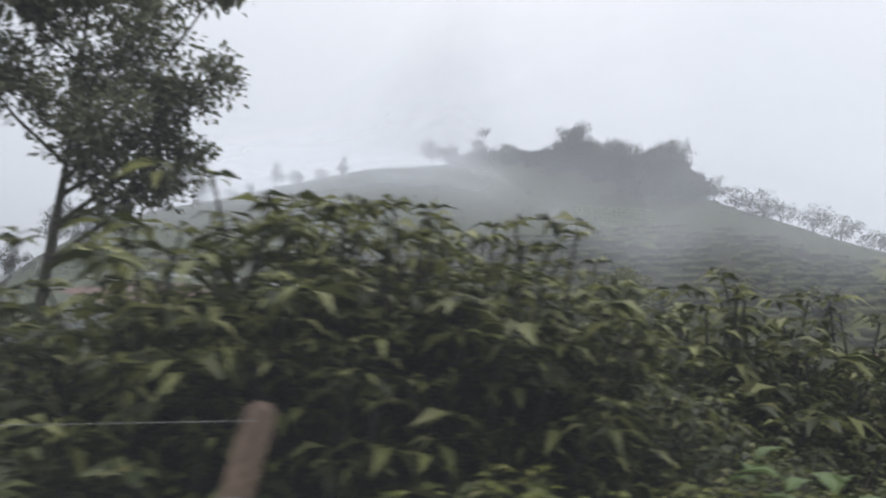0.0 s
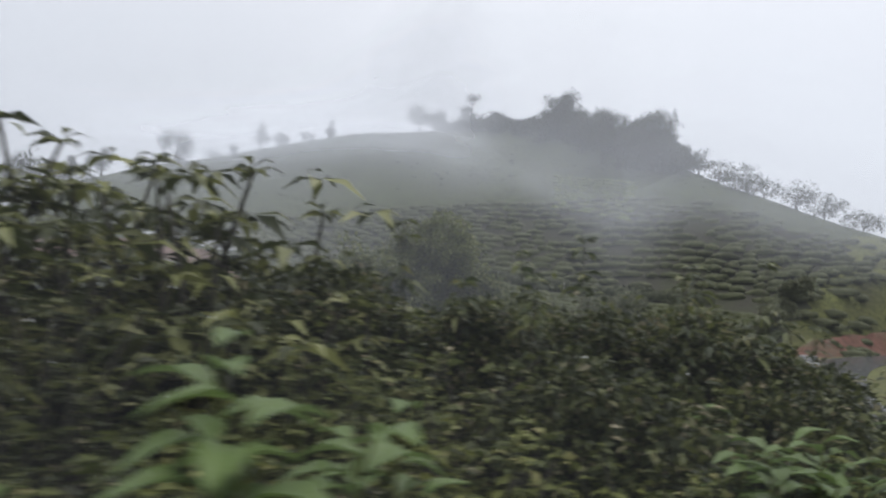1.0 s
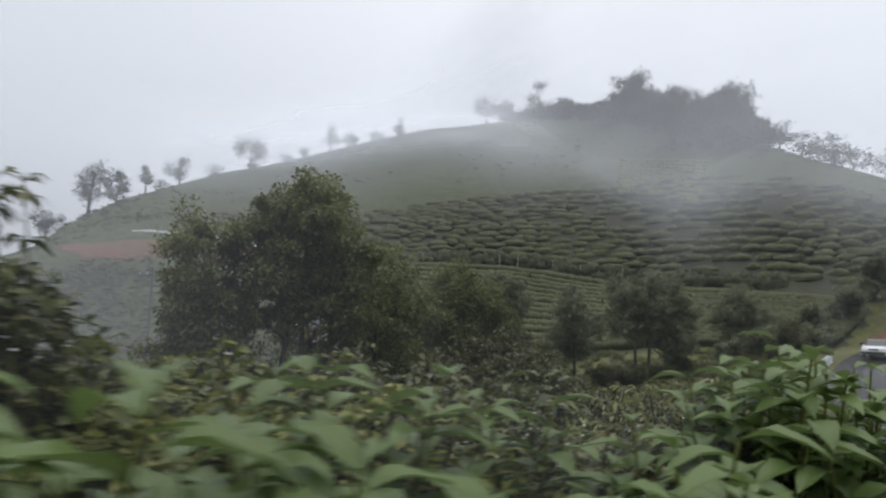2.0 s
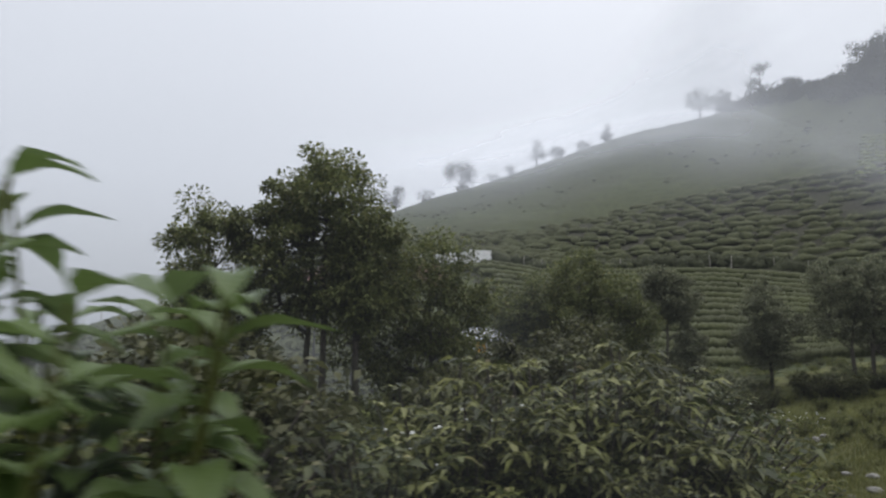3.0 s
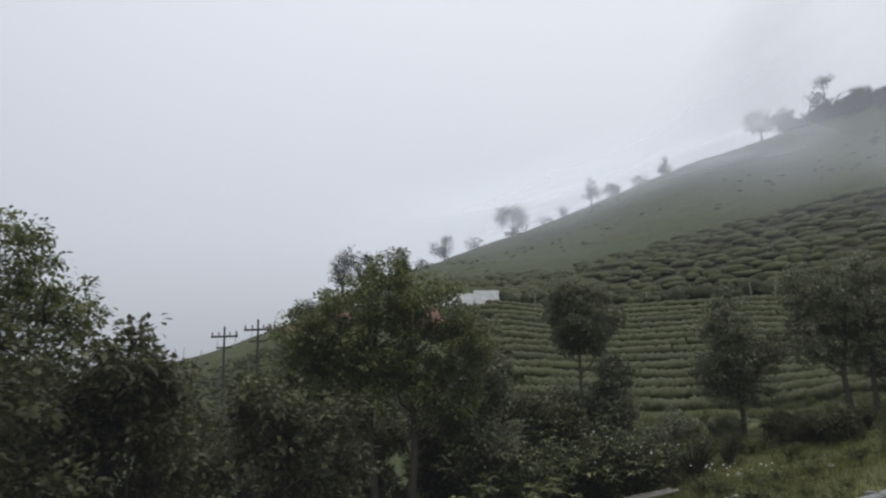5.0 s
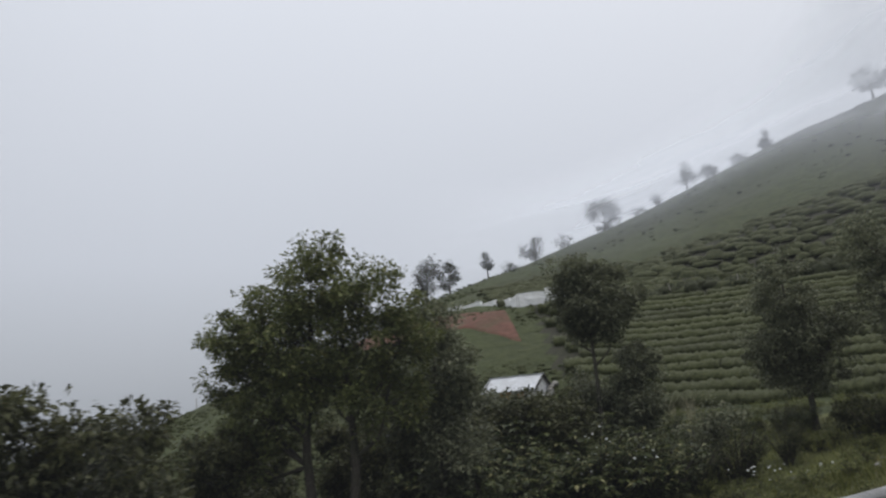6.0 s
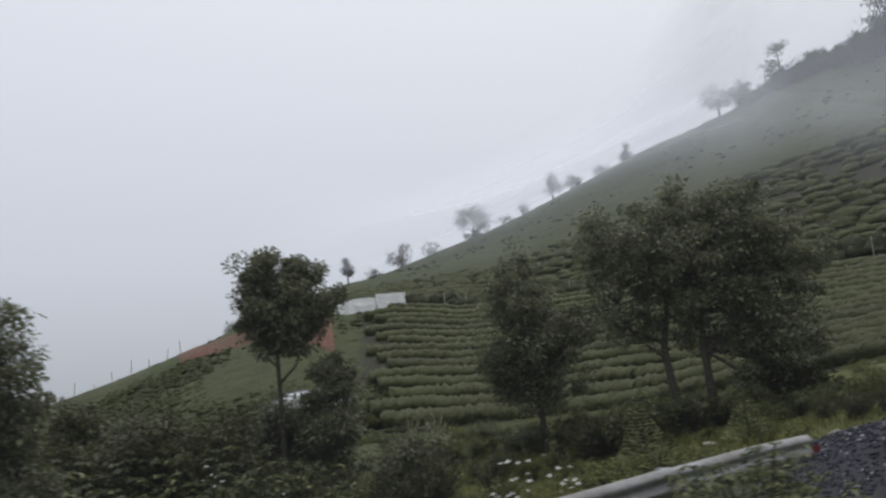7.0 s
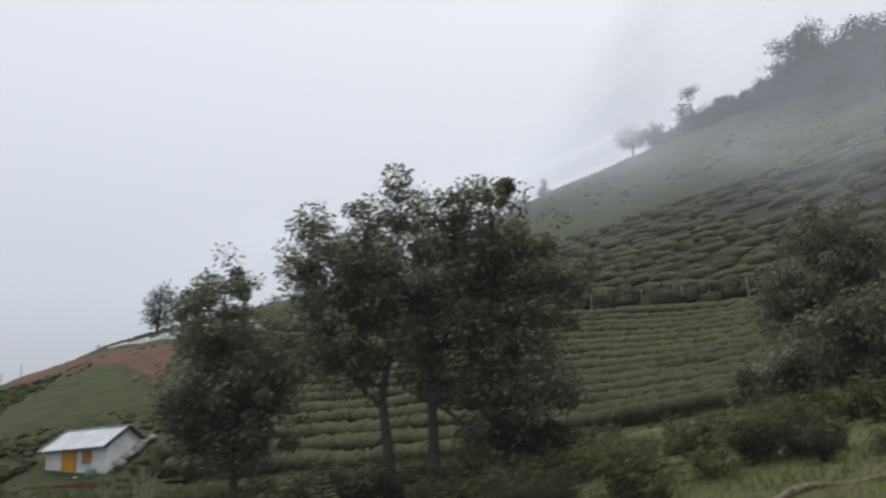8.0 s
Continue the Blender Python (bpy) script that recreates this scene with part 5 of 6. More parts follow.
# shrubs where the hedge ends
for key, x, y, top in (("lance", 1.9, 3.2, 3.2), ("lance", 3.0, 4.8, 3.0), ("lance", 2.75, 3.5, 3.3), ("lance", 2.2, 2.8, 3.1), ("lance", 3.2, 3.7, 3.0), ("lance", 3.1, 6.2, 2.85), ("lance", 2.9, 1.7, 2.4), ("weed", 10.3, 13.8, 1.6), ("lance", 2.4, 3.9, 3.1), ("lance", 1.1, 2.6, 2.9), ("lance", 0.6, 3.4, 3.2), ("glossy", 0.2, 2.2, 2.7), ("lance", 2.9, 3.1, 2.5), ("bramble", 3.9, 7.6, 2.6), ("glossy", 3.2, 6.6, 2.9), ("bramble", 1.5, 5.6, 3.1), ("weed", 1.2, 1.9, 2.2),
                       ("weed", 4.3, 6.0, 2.2), ("weed", 4.6, 7.6, 1.6), ("bramble", 4.6, 10.2, 1.7), ("bramble", 3.0, 11.6, 2.2),
                       ("glossy", 6.8, 36.8, 1.5), ("glossy", 5.0, 36.2, 1.4), ("glossy", 8.4, 38.2, 1.0), ("glossy", 4.0, 38.6, 1.6), ("glossy", 6.0, 39.4, 1.4), ("glossy", 2.8, 36.4, 1.8), ("glossy", 4.8, 33.6, 0.6), ("bramble", 9.0, 41.0, 0.6), ("bramble", 10.5, 42.6, 0.7), ("bramble", 12.0, 44.6, 0.6), ("glossy", 20.0, 46.2, 1.2), ("glossy", 22.4, 47.6, 1.2),):
    plant(key, x, y, top)
for k, (x, y, top, wide) in enumerate((
    (-2.3, 2.9, 3.6, 1.6), (-4, 4.4, 3.6, 1.6), (0, 8, 3, 1.6), (2.2, 9.6, 2.6, 1.6), (1.6, 17.3, 4, 1.6), (1.5, 14.1, 3.6, 1.6), (-1.5, 21.5, 3.4, 1.6), (3.2, 20.6, 3, 1.6), (-0.5, 17.5, 3.4, 1.6), (-3, 25, 2.4, 1.6), (-2.6, 29, 2.2, 1.3), (3, 37.8, 2.6, 1.6), (1.8, 39.2, 2.8, 1.6), (0, 36.5, 2.2, 1.3), (-3, 36, 2.2, 1.3), (-6, 33, 2, 1.3), (-1, 41.5, 2, 1.3), (-5, 40, 1.8, 1.3), (-8.5, 37, 1.8, 1.3), (4.5, 45, 2.2, 1.3), (9.5, 43.5, 1.3, 1.3), (21.6, 48.6, 2.2, 1.3), (14.6, 47, 1.2, 1.3), (17, 45.6, 1, 1.3), (31, 50.5, 5, 1.6), (33.6, 52, 5.4, 1.6), (5.4, 38.4, 2.1, 1.3), (4.4, 40.5, 2.3, 1.4), (29, 52.6, 3.8, 1.6), (1.3, 44.3, 2.5, 1.3), (2.6, 44.6, 2.2, 1.3), (3.7, 45.2, 1.9, 1.2), (4.6, 43.3, 3.0, 1.2), (5.8, 43.7, 2.6, 1.1), (-1.6, 39.6, 3.5, 1.6), (-0.4, 43.0, 2.6, 1.4))):
    thicket(x, y, top, wide, 700 + k, LEAF_HAZED if k > 10 and k % 4 == 0 else LEAF_SHADE)
for key, x, y, top in (("glossy", 20.15, 29.3, 1.12), ("glossy", 20.35, 29.5, 0.9), ("low", 20.2, 28.9, 0.6), ("glossy", 17.6, 46.4, 1.8), ("bramble", 18.7, 46.6, 1.7), ("glossy", 19.6, 46.8, 1.6), ("bramble", 16.4, 45.9, 1.6), ("dark", 20.6, 47.2, 1.7), ("bramble", 15.2, 45.6, 1.2)):
    plant(key, x, y, top)
for _ in range(46):
    x, y = rng.uniform(20.5, 29.5), rng.uniform(42.5, 51)
    if beside(x, y)[0][0] > 3.4:
        plant(("bramble", "glossy", "weed", "dark")[rng.randint(4)], x, y, gz(x, y) + rng.uniform(0.5, 1.1))
# rank green growth where the hedge drops
for _ in range(60):
    u = rng.rand()
    x, y = -8.2 + 6.4 * u + rng.normal(0, 0.4), -4.6 + 2.0 * u + rng.uniform(-1.2, 2.6)
    plant(("weed", "weed", "glossy")[rng.randint(3)], x, y, 3.95 - 0.35 * u + rng.normal(0, 0.16))
# dark bushes at the far end of the tea field
for k, (x, y) in enumerate(((35.5, 58.5), (38.5, 60.5), (42, 62.5), (45.5, 65), (49.5, 66.5), (54, 68.5), (58, 71))):
    thicket(x, y, gz(x, y) + 3.6 + 0.8 * math.sin(k * 2.1), 2.2, 790 + k, LEAF_HAZED, "dark rounded bush at the end of the tea field", 0.3, 0.8)
# kitchen garden beside the house
for _ in range(40):
    x, y = -4.6 + rng.normal(0, 2.0), 69.4 + rng.normal(0, 1.6)
    if x > HX_ + 2.2:
        plant("weed", x, y, gz(x, y) + rng.uniform(0.5, 0.9), group="kitchen garden plants")
for k, (x, y, top) in enumerate(((-9.3, -4.2, 4.95), (-8.35, -4.35, 5.0), (-7.6, -4.5, 4.95), (-6.9, -4.7, 4.9), (-6.3, -4.8, 4.7), (-5.8, -4.9, 4.3), (-10.3, -4.6, 5.1), (-11.4, -4.9, 5.2), (-7.9, -6.3, 4.3), (-6.9, -6.2, 4.25), (-9.0, -6.6, 4.4))):
    thicket(x, y, top, 0.95, 760 + k, LEAF_BROWN, "tangled brownish bramble thicket in the hedge", 0.12, 2.2)
for _ in range(34):
    x, y = rng.uniform(22.5, 29.5), rng.uniform(39.5, 46)
    if beside(x, y)[0][0] > 3.6 and not (25.6 < x < 28.6 and 39.8 < y < 42):
        plant(("bramble", "dark", "low")[rng.randint(3)], x, y, gz(x, y) + rng.uniform(0.3, 0.7))
# weedy growth at the foot of the tea field and on the verge
spots = []
for _ in range(210):
    x, y = rng.uniform(8, 38), rng.uniform(46, 68)
    if beside(x, y)[0][0] > 3.6:
        spots.append((("weed", "glossy", "bramble", "low")[rng.randint(4)], x, y, gz(x, y) + rng.uniform(0.4, 1.1)))
for _ in range(80):
    x, y = rng.uniform(-14, 9), rng.uniform(44, 62)
    spots.append((("weed", "low", "glossy")[rng.randint(3)], x, y, gz(x, y) + rng.uniform(0.4, 1.0)))
growth("field_foot_weeds", spots, "rank weeds at the foot of the tea field")
for _ in range(120):
    x, y = rng.uniform(7, 30), rng.uniform(26, 48)
    if not 5 < beside(x, y)[0][0] < 20 or (7 < x < 11 and 32 < y < 37):
        continue
    plant(("low", "weed", "low")[rng.randint(3)], x, y, gz(x, y) + rng.uniform(0.25, 0.75))

# ---- large-leaved plants by the road ----
def big_leaf(seed, length=1.0):
    """One broad pointed leaf with a sunk midrib, wavy edge and bowed length, its stalk at the origin, along x."""
    r = np.random.RandomState(seed)
    ts = np.array([0.0, 0.1, 0.25, 0.42, 0.6, 0.78, 0.92, 1.0])
    half = np.array([0.008, 0.06, 0.20, 0.255, 0.235, 0.155, 0.06, 0.002]) * length
    v = []
    for t, h in zip(ts, half):
        z = (0.10 * math.sin(t * 2.2) - 0.42 * t * t) * length
        wave = 0.018 * length * math.sin(t * 14 + seed)
        for s in (-1, -0.5, 0, 0.5, 1):
            v.append((t * length, s * h, z + abs(s) * h * 0.38 + (wave if abs(s) == 1 else 0) + r.normal(0, 0.003) * length))
    return mesh_of("leaf", v, grid_faces(8, 5), LEAF_BROAD, True)


BIG = [big_leaf(k, 1.0) for k in range(4)]


def leafy_plant(x, y, top, stems, leaf, seed, spread=0.5):
    r = np.random.RandomState(seed)
    g = gz(x, y) - 0.05
    root = thing("leafy_plant", x, y, g, 0, "large-leaved bright green plant at the roadside", "plant", "large-leaved roadside plants")
    high = top - g
    for _ in range(stems):
        a = r.uniform(0, 6.28)
        tip = np.array([math.cos(a) * spread * r.uniform(0.2, 1), math.sin(a) * spread * r.uniform(0.2, 1), high * r.uniform(0.72, 0.98)])
        foot = np.array([tip[0] * 0.2, tip[1] * 0.2, 0])
        part("stem", mesh_of("stem", *tube([foot, (foot + tip) / 2 + r.normal(0, 0.03, 3), tip], (0.018, 0.014, 0.008), 6), LEAF_WEED, True), LEAF_WEED, root)
        n = 11
        for k in range(n):
            t = 0.42 + 0.58 * k / (n - 1)
            p = foot + (tip - foot) * t
            size = 1.02 * leaf * (0.55 + 0.55 * math.sin(3.0 * (1 - t) + 0.5)) * r.uniform(0.8, 1.15)
            ob = part("leaf", BIG[r.randint(4)], LEAF_BROAD, root)
            ob.matrix_basis = pose(*p, 0, -6 - 34 * (t - 0.6) + r.normal(0, 9), math.degrees(k * 2.4 + a) + r.normal(0, 12)) @ Matrix.Diagonal((size, size, size, 1))
    return root


for k, (x, y, top, n, leaf) in enumerate(((-11.7, -9.1, 4.45, 4, 0.38), (-11.0, -8.7, 4.1, 3, 0.36), (-12.6, -9.0, 3.9, 2, 0.34), (-5.4, -7.1, 3.98, 4, 0.34), (-4.4, -6.6, 3.98, 4, 0.36), (-3.4, -5.6, 3.95, 4, 0.36), (-4.0, -5.2, 3.9, 3, 0.4), (-2.9, -6.3, 3.7, 3, 0.34), (-1.8, -5.3, 3.75, 4, 0.34), (0.3, -4.4, 3.3, 3, 0.32), (1.2, -3.4, 3.0, 3, 0.32),
                                          (-2.6, -4.9, 3.75, 4, 0.36), (-0.9, -4.6, 3.95, 5, 0.36), (-0.2, -4.2, 3.7, 4, 0.34), (0.5, -3.5, 3.4, 3, 0.32), (-1.6, -4.6, 3.35, 2, 0.34), (-7.0, -8.0, 3.8, 2, 0.3), (-5.9, -7.3, 3.9, 4, 0.42), (-5.2, -7.4, 3.95, 4, 0.42), (-4.3, -7.0, 4.02, 4, 0.42), (-3.6, -6.6, 3.88, 4, 0.4), (-6.5, -7.7, 3.95, 4, 0.36), (-5.7, -8.1, 3.95, 4, 0.38), (-5.0, -7.9, 3.95, 4, 0.36), (-4.6, -7.5, 4.0, 3, 0.34), (-8.4, -7.2, 4.05, 4, 0.34), (-7.9, -7.5, 3.92, 4, 0.34), (-7.3, -7.6, 3.88, 4, 0.32), (0.6, -3.3, 3.95, 4, 0.34), (1.0, -3.0, 3.7, 3, 0.32), (0.2, -3.9, 3.85, 3, 0.34), (-8.6, -8.3, 3.95, 3, 0.34), (-8.0, -8.6, 3.8, 3, 0.34), (-7.2, -8.3, 3.8, 3, 0.34), (-17.8, -10.6, 4.3, 3, 0.32), (-15.8, -10.0, 4.2, 3, 0.34), (-20.4, -10.6, 4.1, 2, 0.3), (-0.4, -4.9, 3.8, 4, 0.4), (0.3, -4.2, 3.85, 4, 0.4), (1.0, -3.6, 3.75, 4, 0.36), (-0.6, -3.8, 3.82, 4, 0.36), (0.9, -2.6, 3.7, 4, 0.34), (-2.0, -6.0, 3.72, 4, 0.42), (-3.1, -6.6, 3.66, 4, 0.44), (-3.8, -6.2, 3.74, 4, 0.42), (-0.16, -3.95, 4.1, 5, 0.4), (-0.5, -3.75, 4.05, 5, 0.4), (0.35, -3.1, 4.1, 5, 0.38), (0.0, -3.4, 4.1, 4, 0.38), (-0.75, -4.3, 4.03, 4, 0.4), (0.7, -2.6, 4.0, 4, 0.36))):
    leafy_plant(x, y, top, n, leaf, 500 + k)

# ---- white flowers ----
FLOWER, fn_, fl_, fb_ = material("white_petals", 0.6)
fb_.inputs["Base Color"].default_value = (0.75, 0.76, 0.72, 1)


def flowers(x, y, spread, low, high, n, size, seed, label):
    r = np.random.RandomState(seed)
    root = thing("flowering_weed", x, y, gz(x, y) - 0.04, 0, label, "flower", "white-flowered weeds")
    wood, heads = [], []
    for _ in range(n):
        px, py, pz = r.normal(0, spread * 0.5), r.normal(0, spread * 0.5), r.uniform(low, high)
        wood.append(tube([(px * 0.4, py * 0.4, 0), (px * 0.8, py * 0.8, pz * 0.6), (px, py, pz)], (0.008, 0.006, 0.004), 4))
        v, f = ball(r, size * r.uniform(0.6, 1.2), 0.8, 0.3)
        heads.append((v + (px, py, pz), f))
    tagged(part("stalk", mesh_of("stalk", *joined(wood), LEAF_WEED, True), LEAF_WEED, root), kind="stuff")
    tagged(part("flower_head", mesh_of("flower_head", *joined(heads), FLOWER, True), FLOWER, root, "small white flower heads"), kind="stuff")


flowers(17.65, 29.7, 0.55, 0.2, 1.3, 44, 0.021, 1, "tall weeds with white flower heads behind the guard rail")
flowers(18.2, 29.85, 0.25, 0.75, 1.15, 9, 0.021, 2, "weeds with white flower heads behind the guard rail")
flowers(-2.4, -3.9, 0.7, 1.3, 1.7, 30, 0.009, 3, "roadside weeds with tiny white flowers")
flowers(-1.7, -3.6, 0.7, 1.2, 1.6, 26, 0.009, 4, "roadside weeds with tiny white flowers")
flowers(-8.6, -6.0, 1.2, 1.4, 2.2, 14, 0.010, 5, "roadside weeds with tiny white flowers")
flowers(-5.0, -5.4, 1.2, 1.3, 1.9, 14, 0.010, 6, "roadside weeds with tiny white flowers")
flowers(0.8, 2.4, 1.0, 1.4, 2.6, 34, 0.018, 7, "shrub edge with tiny white flowers")
flowers(-13.0, -7.4, 1.2, 1.4, 2.2, 14, 0.010, 8, "roadside weeds with tiny white flowers")
flowers(12.5, 40.5, 1.6, 0.3, 0.8, 26, 0.035, 9, "low weeds with white flowers on the verge")
flowers(7.2, 36.6, 1.6, 1.2, 3.2, 40, 0.035, 10, "white-flecked flower heads over low shrubs")

# ---- young spiky plants and feather grass ----
def spiky(x, y, high, seed):
    r = np.random.RandomState(seed)
    root = thing("young_conifer", x, y, gz(x, y) - 0.03, 0, "young cone-shaped plant with layered narrow leaves", "plant", "young cone-shaped plants")
    part("stem", mesh_of("stem", *tube([(0, 0, 0), (0, 0, high * 0.6), (0, 0, high)], (0.03, 0.02, 0.008), 6), BARK, True), BARK, root)
    base, way, size = [], [], []
    for k in range(17):
        t = k / 16
        n = 9
        a = r.uniform(0, 6) + np.arange(n) * 6.28 / n
        for w_ in a:
            for m in range(4):
                reach = (1 - t) * 0.52 * high * m / 4
                base.append((math.cos(w_) * reach, math.sin(w_) * reach, high * (0.08 + 0.9 * t) + reach * 0.15))
                way.append((math.cos(w_ + r.normal(0, 0.3)), math.sin(w_ + r.normal(0, 0.3)), 0.45))
                size.append(0.2 * high * (1.1 - 0.6 * t))
    v, f = leaves(np.array(base), np.array(way), np.array(size), np.array(size) * 0.2, 0.3, 0.3, r)
    part("foliage", mesh_of("foliage", v, f, LEAF_PALE), LEAF_PALE, root)


spiky(17.85, 39.25, 1.6, 1)
spiky(20.2, 39.8, 1.2, 2)


def blades(name, xs, ys, low, high, wide, mat, label, category, seed, kind="stuff", lean=0.45):
    r = np.random.RandomState(seed)
    n = len(xs)
    z = ground(xs, ys)
    h = r.uniform(low, high, n)
    a, b = r.uniform(0, 6.28, n), r.uniform(0, 6.28, n)
    ln = h * lean * r.uniform(0.3, 1.4, n)
    p0 = np.stack([xs, ys, z - 0.02], 1)
    tip = p0 + np.stack([np.cos(b) * ln, np.sin(b) * ln, h], 1)
    mid = p0 + np.stack([np.cos(b) * ln * 0.3, np.sin(b) * ln * 0.3, h * 0.6], 1)
    s = np.stack([np.cos(a), np.sin(a), a * 0], 1) * wide
    v = np.stack([p0 - s, p0 + s, mid + s * 0.8, mid - s * 0.8, tip], 1).reshape(-1, 3)
    k = np.arange(n)[:, None] * 5
    f = np.concatenate([k + np.array([[0, 1, 2]]), k + np.array([[0, 2, 3]]), k + np.array([[3, 2, 4]])], 0)
    return tagged(part(name, mesh_of(name, v, f, mat), mat), label, category, kind=kind)


def scatter(n, offs, x0, x1, seed, clump=0.6):
    r = np.random.RandomState(seed)
    ks = np.array([k for k in range(len(LANE)) if x0 < LANE[k, 0] < x1])
    k = ks[r.randint(0, len(ks), n // 6)]
    off = r.uniform(*offs, n // 6)
    c = LANE[k, :2] + n_side[k] * off[:, None] + r.normal(0, 0.3, (n // 6, 2))
    c = np.repeat(c, 6, 0) + r.normal(0, clump * 0.25, (n // 6 * 6, 2))
    return c[:, 0], c[:, 1]


GRASS_BLADE = leaf_material("grass_blades", (0.075, 0.092, 0.030), (0.190, 0.212, 0.075), (0.18, 0.16, 0.08), 0.6, 0.3)
VERGE_BLADE = leaf_material("verge_grass_blades", (0.080, 0.096, 0.032), (0.190, 0.208, 0.075), (0.22, 0.20, 0.10), 0.6, 0.3)
blades("verge_grass", *scatter(80000, (2.2, 14), 2, 32, 3), 0.05, 0.22, 0.008, VERGE_BLADE, "short grass on the road verge", "grass", 1)
blades("valley_grass", *scatter(60000, (9, 30), 3, 30, 4, 1.0), 0.08, 0.3, 0.014, GRASS_BLADE, "rough grass in the dip below the road", "grass", 2)
blades("hedge_grass", *scatter(18000, (2.0, 4.2), -27, 4, 5), 0.15, 0.6, 0.007, GRASS_BLADE, "grass at the foot of the hedge", "grass", 3)
STRAW = leaf_material("straw", (0.24, 0.22, 0.14), (0.42, 0.40, 0.28), (0.5, 0.48, 0.36), 0.7, 0.3)
fr = np.random.RandomState(12)
for k, (x, y) in enumerate(((7.0, 52.0), (6.2, 51.0))):
    blades("feather_grass", x + fr.normal(0, 0.13, 40), y + fr.normal(0, 0.13, 40), 0.9, 2.0, 0.014, STRAW, "tuft of tall pale feathery grass", "grass tuft", 20 + k, "", 0.5)

# ---- the fence at the start of the hedge ----
fence = thing("wire_fence", 0, 0, 0, 0, "leaning brown wooden post with thin rusty wires in the hedge", "fence")
POST_WOOD = two_scale("fence_wood", (0.10, 0.065, 0.045), (0.22, 0.15, 0.105), (0.07, 0.05, 0.04), 0.05, 0.5, 0.9, 0.5)
fp = [(-24.4, -11.6), (-21.06, -11.03)]
for x, y in fp:
    g = gz(x, y)
    part("post", mesh_of("post", *tube([(x - 0.35, y, g - 0.2), (x - 0.16, y, g + 0.8), (x + 0.04, y, g + 1.62), (x + 0.05, y, g + 1.66)], (0.085, 0.08, 0.072, 0.03), 9), POST_WOOD, True), POST_WOOD, fence)
for h in (0.9, 1.25, 1.58):
    a, b = [np.array((x + 0.04 - 0.16 * (1.6 - h), y - 0.08, gz(x, y) + h)) for x, y in fp]
    part("wire", mesh_of("wire", *tube([a, (a + b) / 2 - (0, 0, 0.03), b], (0.0016,) * 3, 5), METAL, True), METAL, fence)

# ---- mist on the hill ----
def mist_material(name, amount, seed):
    """Thin cloud in drifts: lets most light through and scatters the rest evenly, as if lit from the whole sky above, whichever way the veil leans."""
    m = bpy.data.materials.new(name)
    m.use_nodes = True
    n, l = m.node_tree.nodes, m.node_tree.links
    n.clear()
    geo = n.new("ShaderNodeNewGeometry")
    no = n.new("ShaderNodeTexNoise")
    no.inputs["Scale"].default_value, no.inputs["Detail"].default_value = 0.022, 3
    mp = n.new("ShaderNodeMapping")
    mp.inputs["Location"].default_value = (seed * 37.0, seed * 11.0, 0)
    mp.inputs["Scale"].default_value = (1, 1, 2.0)
    l.new(geo.outputs["Position"], mp.inputs[0])
    l.new(mp.outputs[0], no.inputs["Vector"])
    drift = n.new("ShaderNodeMapRange")
    drift.inputs[1].default_value, drift.inputs[2].default_value = 0.3, 0.7
    drift.inputs[3].default_value, drift.inputs[4].default_value = 0.6 * amount, amount
    l.new(no.outputs["Fac"], drift.inputs[0])
    thick = n.new("ShaderNodeAttribute")
    thick.attribute_name = "thick"
    share = n.new("ShaderNodeMath")
    share.operation = "MULTIPLY"
    l.new(drift.outputs[0], share.inputs[0])
    l.new(thick.outputs["Fac"], share.inputs[1])
    up = n.new("ShaderNodeCombineXYZ")
    up.inputs[2].default_value = 1.0
    clear, white, mix = n.new("ShaderNodeBsdfTransparent"), n.new("ShaderNodeBsdfDiffuse"), n.new("ShaderNodeMixShader")
    white.inputs[0].default_value = (*MIST_WHITE, 1)
    l.new(up.outputs[0], white.inputs["Normal"])
    l.new(share.outputs[0], mix.inputs[0])
    l.new(clear.outputs[0], mix.inputs[1])
    l.new(white.outputs[0], mix.inputs[2])
    out = n.new("ShaderNodeOutputMaterial")
    l.new(mix.outputs[0], out.inputs[0])
    return m


MIST_WHITE = (0.742, 0.772, 0.822)


def veil(verts, rows, cols, thick, mat, label):
    me = mesh_of("mist", verts, grid_faces(rows, cols)[:, ::-1], mat, True)
    me.attributes.new("thick", "FLOAT", "POINT").data.foreach_set("value", np.asarray(thick, np.float32))
    tagged(part("mist", me, mat), label, "mist", kind="stuff")


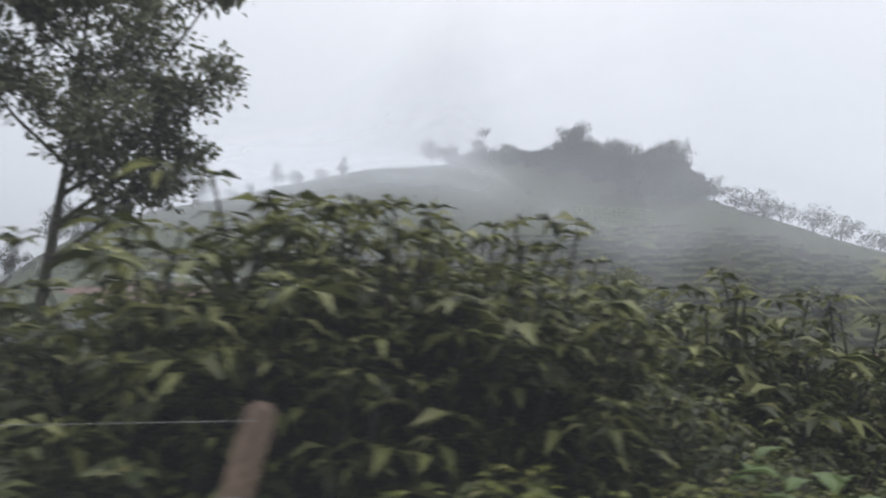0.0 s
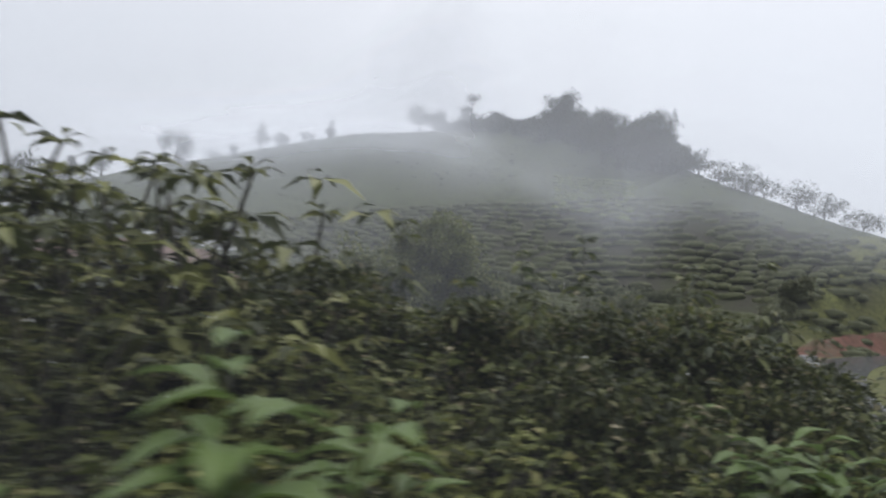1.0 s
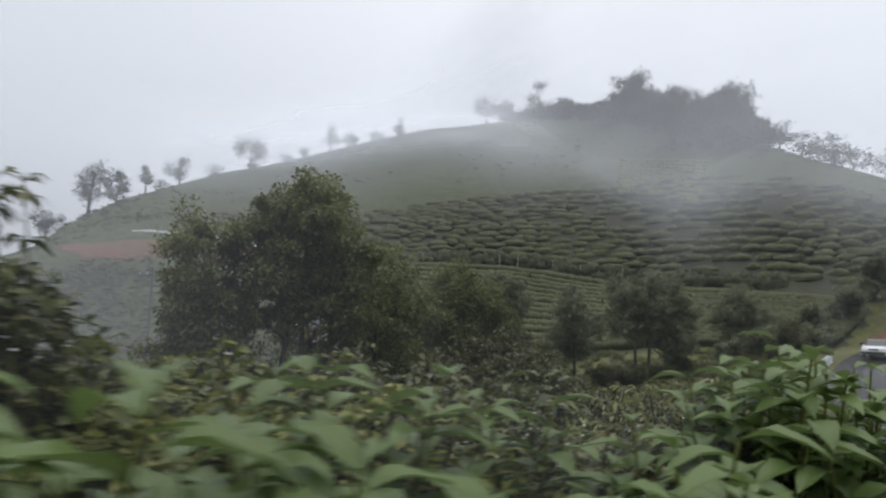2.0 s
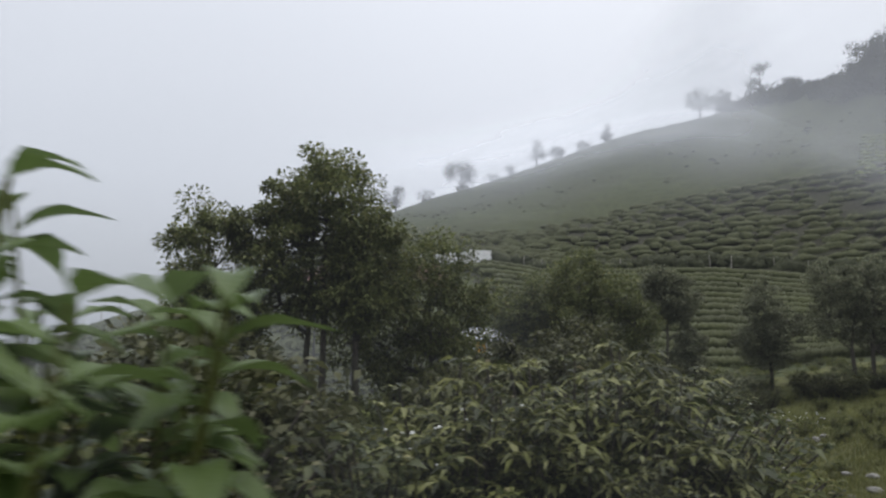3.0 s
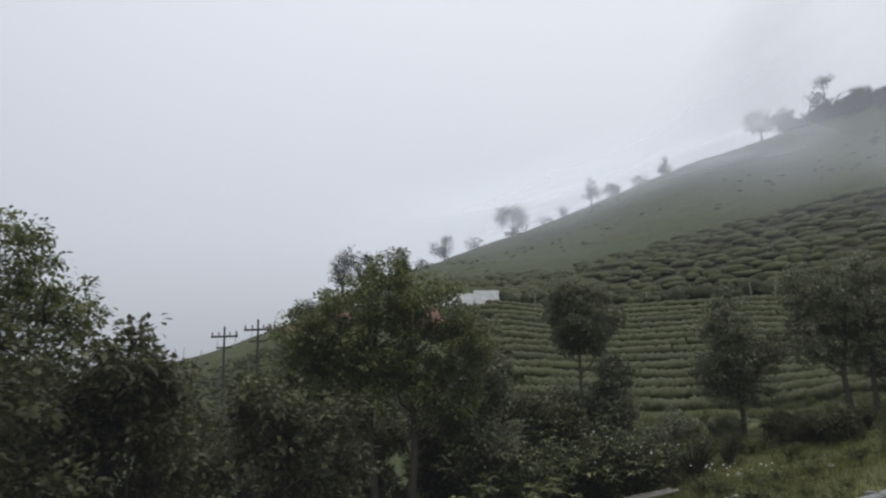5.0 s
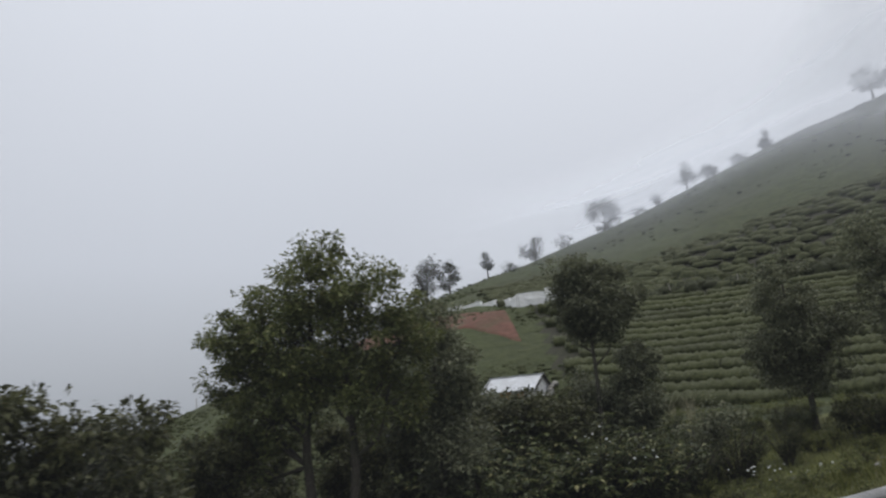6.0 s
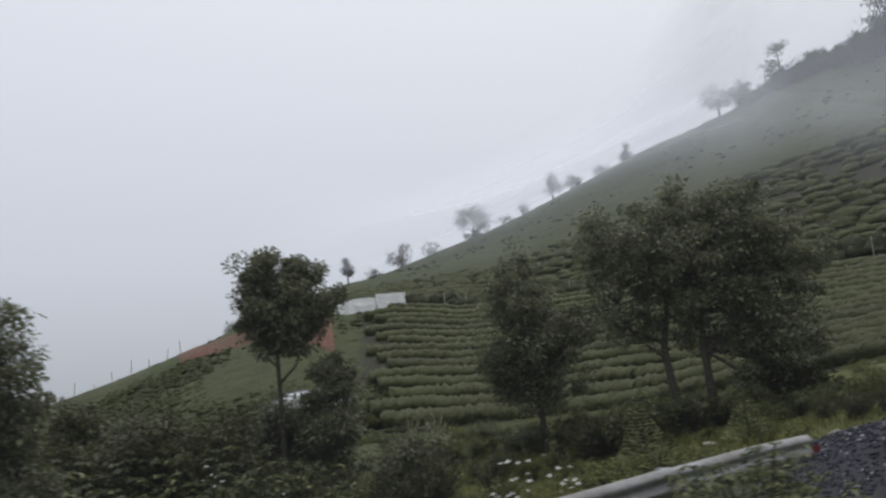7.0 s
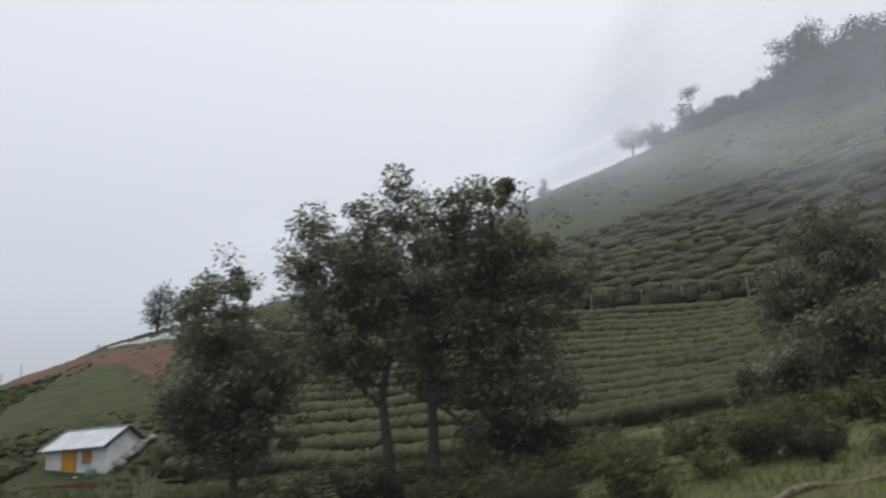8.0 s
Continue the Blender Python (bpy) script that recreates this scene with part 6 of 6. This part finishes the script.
def hill_mist(lift, amount, start, seed):
    """One veil: it lies over the slope, thicker uphill, and rises on before the ridge to melt into the cloud."""
    nb, nr = 170, 150
    b, q = np.meshgrid(np.linspace(-84, 92, nb), np.linspace(0, 1, nr))
    b, q = b.ravel(), q.ravel()
    rd = sum(np.interp(b + turn, (-84, -47.5, -36.6, -25, -17.5, -4, 6, 11.7, 21.6, 33.5, 45, 92), (124, 124, 132, 180, 192, 191, 175, 160, 145, 118, 104, 100)) for turn in (-9, -4.5, 0, 4.5, 9)) / 5
    wood = smooth((b + 8) / 22) * smooth((66 - b) / 28)
    turn_up = rd - 26 - 26 * wood * smooth((44 - b) / 16)
    start = np.minimum(start, turn_up - 30)
    r = start + (rd + 150 - start) * q
    x, y = polar(b, np.minimum(r, turn_up))
    past = np.maximum(r - turn_up, 0)
    z = hill(x, y) + lift * smooth(q / 0.2) * (1 + 0.2 * np.sin(b * 0.11 + seed) * np.cos(r * 0.05 + seed)) + (0.62 + 0.5 * wood) * past
    x, y = polar(b, r)
    uphill = np.clip((r - start) / (turn_up - start), 0, 1)
    thick = (0.03 + 0.97 * uphill ** 2.4) * smooth(q / 0.15) * (1 - 0.5 * smooth((b - 6) / 10)) * (1 - smooth(past / (55 + 75 * wood)))
    thick *= smooth((b + 44) / 34) * smooth((b + 84) / 40) * smooth((92 - b) / 40)
    veil(np.stack([x, y, z], 1), nr, nb, thick, mist_material("mist", amount, seed), "thin drifting mist over the hillside")


hill_mist(4.0, 0.46, 62, 1)
hill_mist(11.0, 0.46, 76, 2)


def haze_veil(line, amount, tall, shares):
    """A thin veil of haze, added along a line of (x, y, foot), up to the height tall; shares: how thick from point to
    point.
    """
    pts = along(np.array([(*p, q) for p, q in zip(line, shares)], float), 2.0)
    ups = np.linspace(0, 1, 12) ** 1.3 * (tall + 2) - 2
    verts = [(x, y, foot + u) for x, y, foot, _ in pts for u in ups]
    thick = np.concatenate([(1 - smooth((ups - 0.3 * tall) / (0.7 * tall))) * q for q in pts[:, 3]])
    veil(verts, len(pts), len(ups), thick, mist_material("mist", amount, 5), "thin added veil of haze beside the road")


# Near veil, added only to lift the dark tones of the roadside growth.
verge_line = [(*(LANE[k, :2] + n_side[k] * 2.35), LANE[k, 2]) for k in range(len(LANE)) if -50 < LANE[k, 0] < 40][::6]
haze_veil(verge_line, 0.045, 11.0, [np.interp(p[0], (-20, -9, 0, 8), (1.0, 0.6, 0.6, 0.38)) for p in verge_line])
# Two more added veils put distance haze before the hill where the road begins.
hedge_line = [(*(LANE[k, :2] + n_side[k] * 8.6), LANE[k, 2] - 2) for k in range(len(LANE)) if -50 < LANE[k, 0] < 4.5][::4]
haze_veil(hedge_line, 0.17, 38.0, [np.interp(p[0], (-26, -18, -13, -8.5, -3.2), (0.0, 0.2, 0.85, 0.75, 0.0)) for p in hedge_line])
haze_veil([(-80, 6, -3), (-45, 14, -3), (-16, 21, -3), (-9, 22.5, -3), (-4, 23.5, -3), (1, 25, -3)], 0.28, 45.0, (1, 1, 0.9, 0.5, 0.15, 0))
